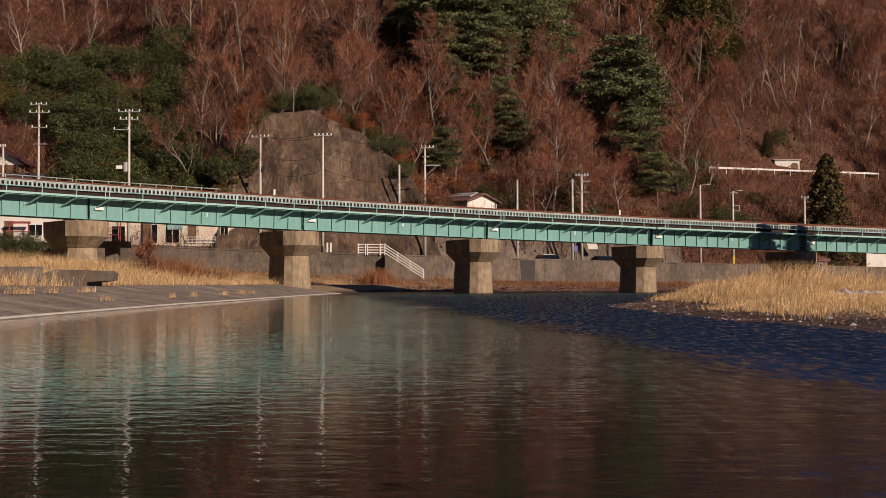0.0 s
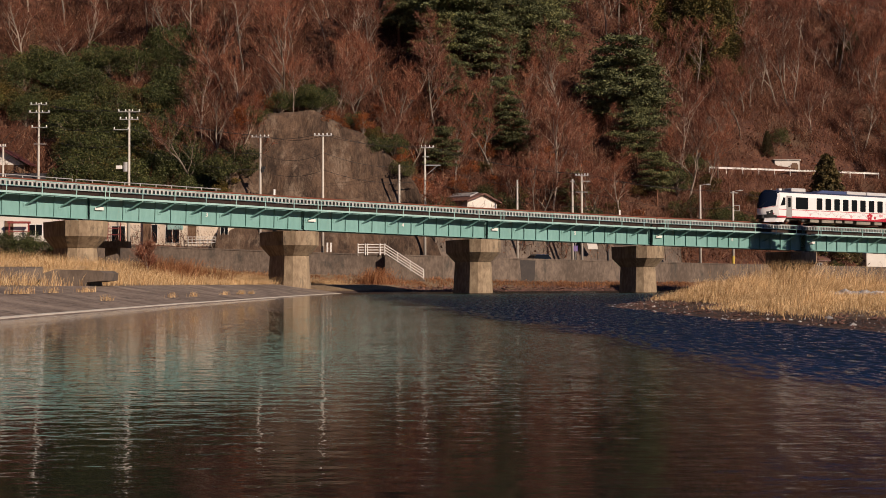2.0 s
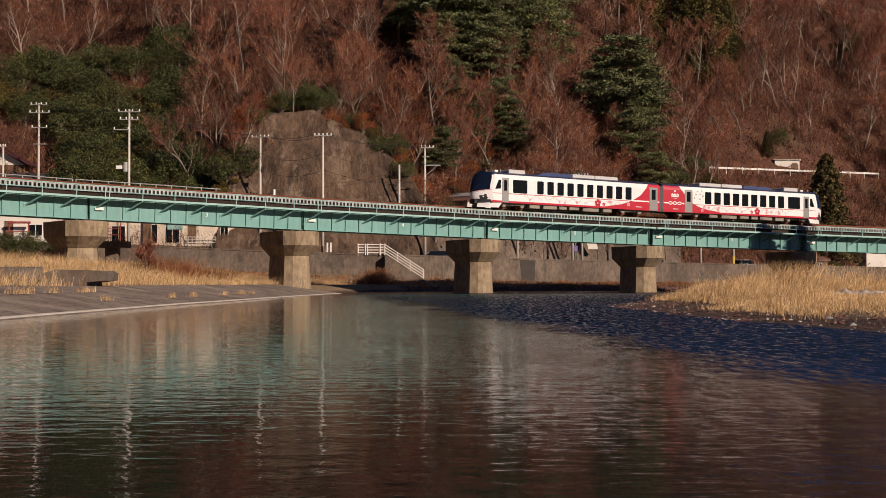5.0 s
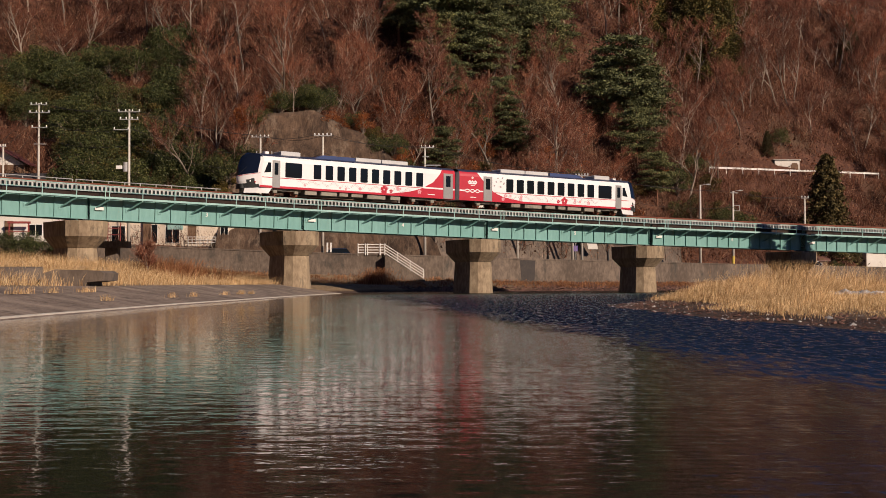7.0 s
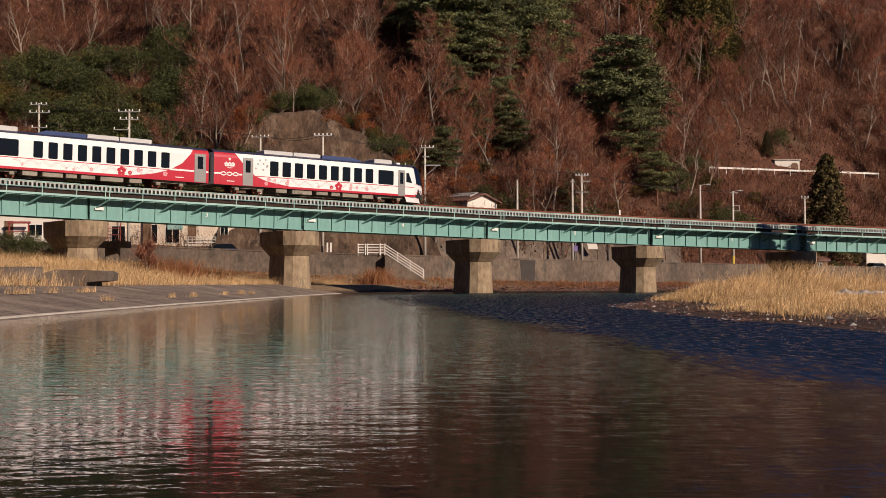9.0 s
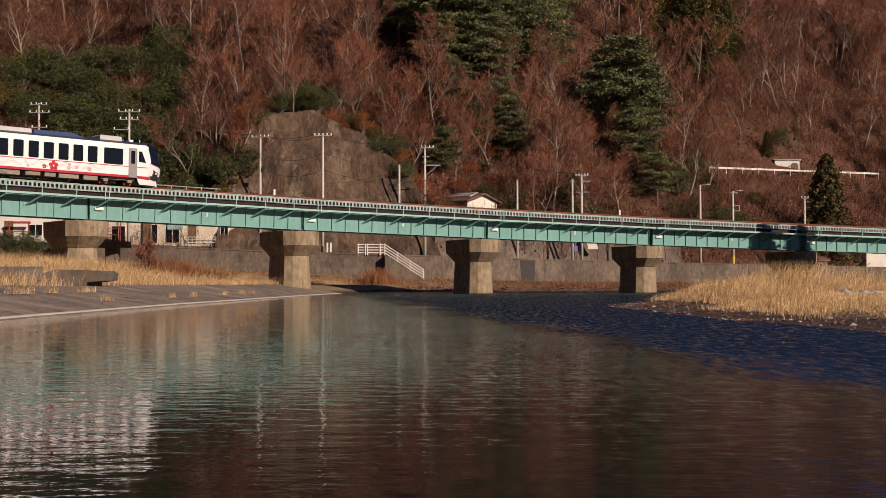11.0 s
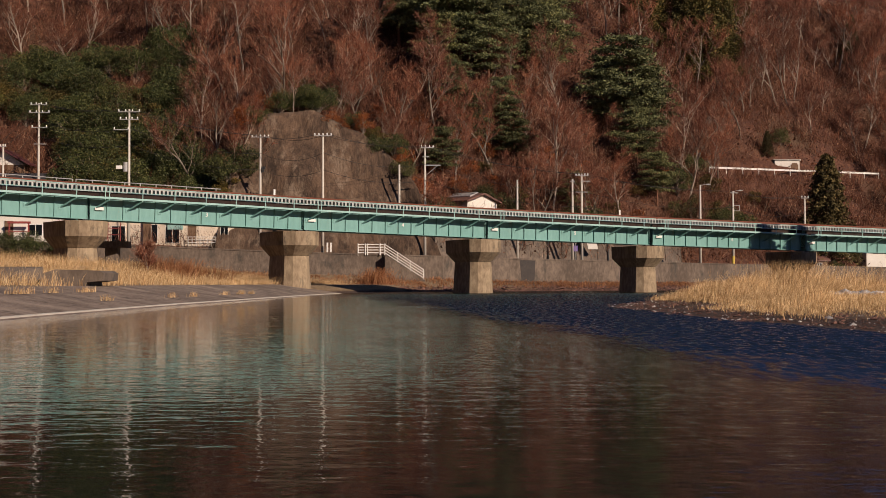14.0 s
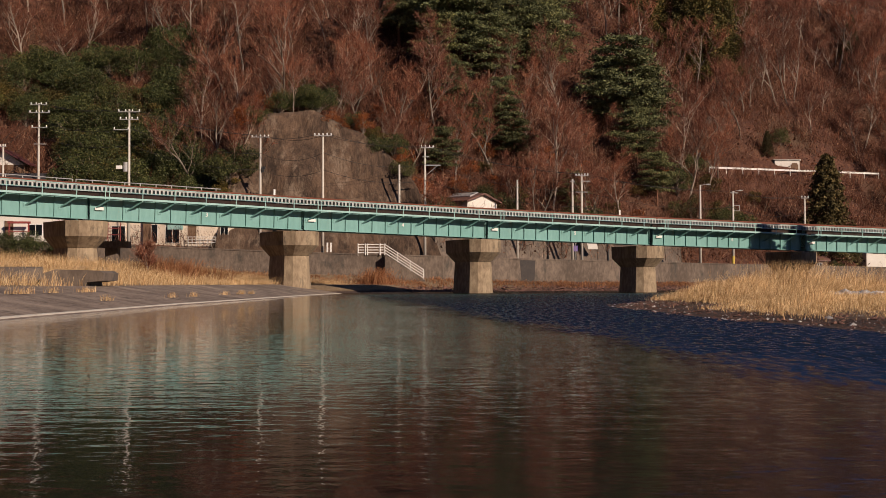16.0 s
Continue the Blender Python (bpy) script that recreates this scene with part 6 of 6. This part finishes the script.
def pebbles(pts, size, rng):
    """Flattened rough stones."""
    base = np.array([(0, 0, 0.6), (1, 0, 0), (0.3, 0.95, 0.1), (-0.8, 0.6, 0), (-0.8, -0.6, 0.1), (0.3, -0.95, 0), (0, 0, -0.5)])
    faces = [(0, 1, 2), (0, 2, 3), (0, 3, 4), (0, 4, 5), (0, 5, 1), (6, 2, 1), (6, 3, 2), (6, 4, 3), (6, 5, 4), (6, 1, 5)]
    vs, fs = [], []
    for i, p in enumerate(pts):
        s = size * math.exp(rng.normal() * 0.55)
        a = rng.uniform(0, 6.28)
        q = base * (1 + rng.normal(size=base.shape) * 0.18) * s * np.array([1, 0.85, 0.9])
        c_, s_ = math.cos(a), math.sin(a)
        q = q @ np.array([[c_, s_, 0], [-s_, c_, 0], [0, 0, 1]]) + p
        n = len(vs) * 7
        vs.append(q)
        fs += [tuple(i * 7 + k for k in f) for f in faces]
    m = Mesh()
    m.v, m.f, m.m = [tuple(v) for v in np.concatenate(vs)], fs, [0] * len(fs)
    return m


sp = []
while len(sp) < 10000:
    x, y = g_rng.uniform(7, 22), g_rng.uniform(8, 75)
    z = right_bar(x, y)
    if -0.12 < z < 0.26 and g_rng.random() < 0.9:
        sp.append((x, y, z + 0.01))
tagged(new("pale_cobbles", pebbles(np.array(sp[:1000]), 0.024, g_rng).done("pale_cobbles", ["stone_w"])), "scattered pale cobbles on the bar's edge", "stones", kind="stuff")
tagged(new("shore_stones", pebbles(np.array(sp[1000:]), 0.026, g_rng).done("shore_stones", ["stone"])), "wet brown and grey cobbles along the bar's edge", "stones", kind="stuff")
sp = []
while len(sp) < 2600:
    x, y = g_rng.uniform(13, 18.5), g_rng.uniform(41, 54)
    r2 = ((x - 15.6) / 2.2) ** 2 + ((y - 47) / 5.5) ** 2
    if r2 < 1:
        sp.append((x, y, hill(x, y) + 0.10 * (1 - r2)))
tagged(new("gravel_heap", pebbles(np.array(sp), 0.05, g_rng).done("gravel_heap", ["stone_w"])), "pale grey gravel patch among dry grass", "gravel", kind="stuff")
sp = []
while len(sp) < 3000:
    x, y = g_rng.uniform(-8, 45), g_rng.uniform(143, 176)
    if -0.1 < hill(x, y) < 0.5 and y < wall_at(x)[0] - 0.5:
        sp.append((x, y, max(0.0, hill(x, y)) + 0.02))
tagged(new("far_shingle", pebbles(np.array(sp), 0.12, g_rng).done("far_shingle", ["stone"])), "grey shingle strip along the far waterline", "gravel", kind="stuff")
# small leafless shrub on the bank before the houses
shrub = tree_source("bare_shrub", "small leafless pale shrub on the bank", bare_tree(44, 3.4, 1.0, 0.3))
shrub.children[1].data.materials[0] = MAT["bark"]
stand(shrub, -23.3, 103.5, 0.6, 40)


# ---- everything that moves ----
def car_rows(offset, reverse):
    rows = []
    for i in range(33):
        t = i * 0.5
        tt = t - 6.0
        s = 29.897 - 12.306 * tt - 0.1014 * tt * tt - 3.6
        k = 1 / math.sqrt(1 + (KAPPA * (s + 11)) ** 2)
        s += offset * k
        k = 1 / math.sqrt(1 + (KAPPA * (s + 11)) ** 2)
        a, _ = line(s + 4.2 * k, -0.96)
        b, _ = line(s + 18.6 * k, -0.96)
        if reverse:
            a, b = line(s + (CAR_L - 4.2) * k, -0.96)[0], line(s + (CAR_L - 18.6) * k, -0.96)[0]
        d = b - a
        h = d.normalized()
        o = a - h * 4.2
        rows.append((t, pose(o.x, o.y, o.z + RAIL_TOP, 0, -math.degrees(math.atan2(d.z, d.xy.length)), math.degrees(math.atan2(d.y, d.x)))))
    return rows


def motions():
    walk(lead_car, car_rows(0.0, False))
    walk(rear_car, car_rows(CAR_L + 0.48, True))
    rows = []
    for t, x in ((0, 20.2), (1.6, 13.2), (2.8, 9.1), (3.6, 6.4), (5, -1.0), (7, -12.7), (9, -26), (12.5, -52), (16, -80)):
        y0, z0, _ = wall_at(x)
        y1, z1, _ = wall_at(x - 1)
        rows.append((t, pose(x, y0 + 3.0, z0 - 0.69, 0, 0, math.degrees(math.atan2(y0 - y1, 1)))))
    walk(moving_car, rows)
    rows = []
    for i in range(9):
        x = 13.2 + 5.65 * 2.0 * i
        y0, z0, _ = wall_at(x)
        y1, z1, _ = wall_at(x + 1)
        rows.append((i * 2.0, pose(x, y0 + 2.2, z0 - 0.69, 0, 0, 180 + math.degrees(math.atan2(y1 - y0, 1)))))
    walk(white_car, rows)
    walk(water, [(0, pose(0, 0, 0)), (8, pose(1.2, -2.4, 0)), (16, pose(2.4, -4.8, 0))])


motions()
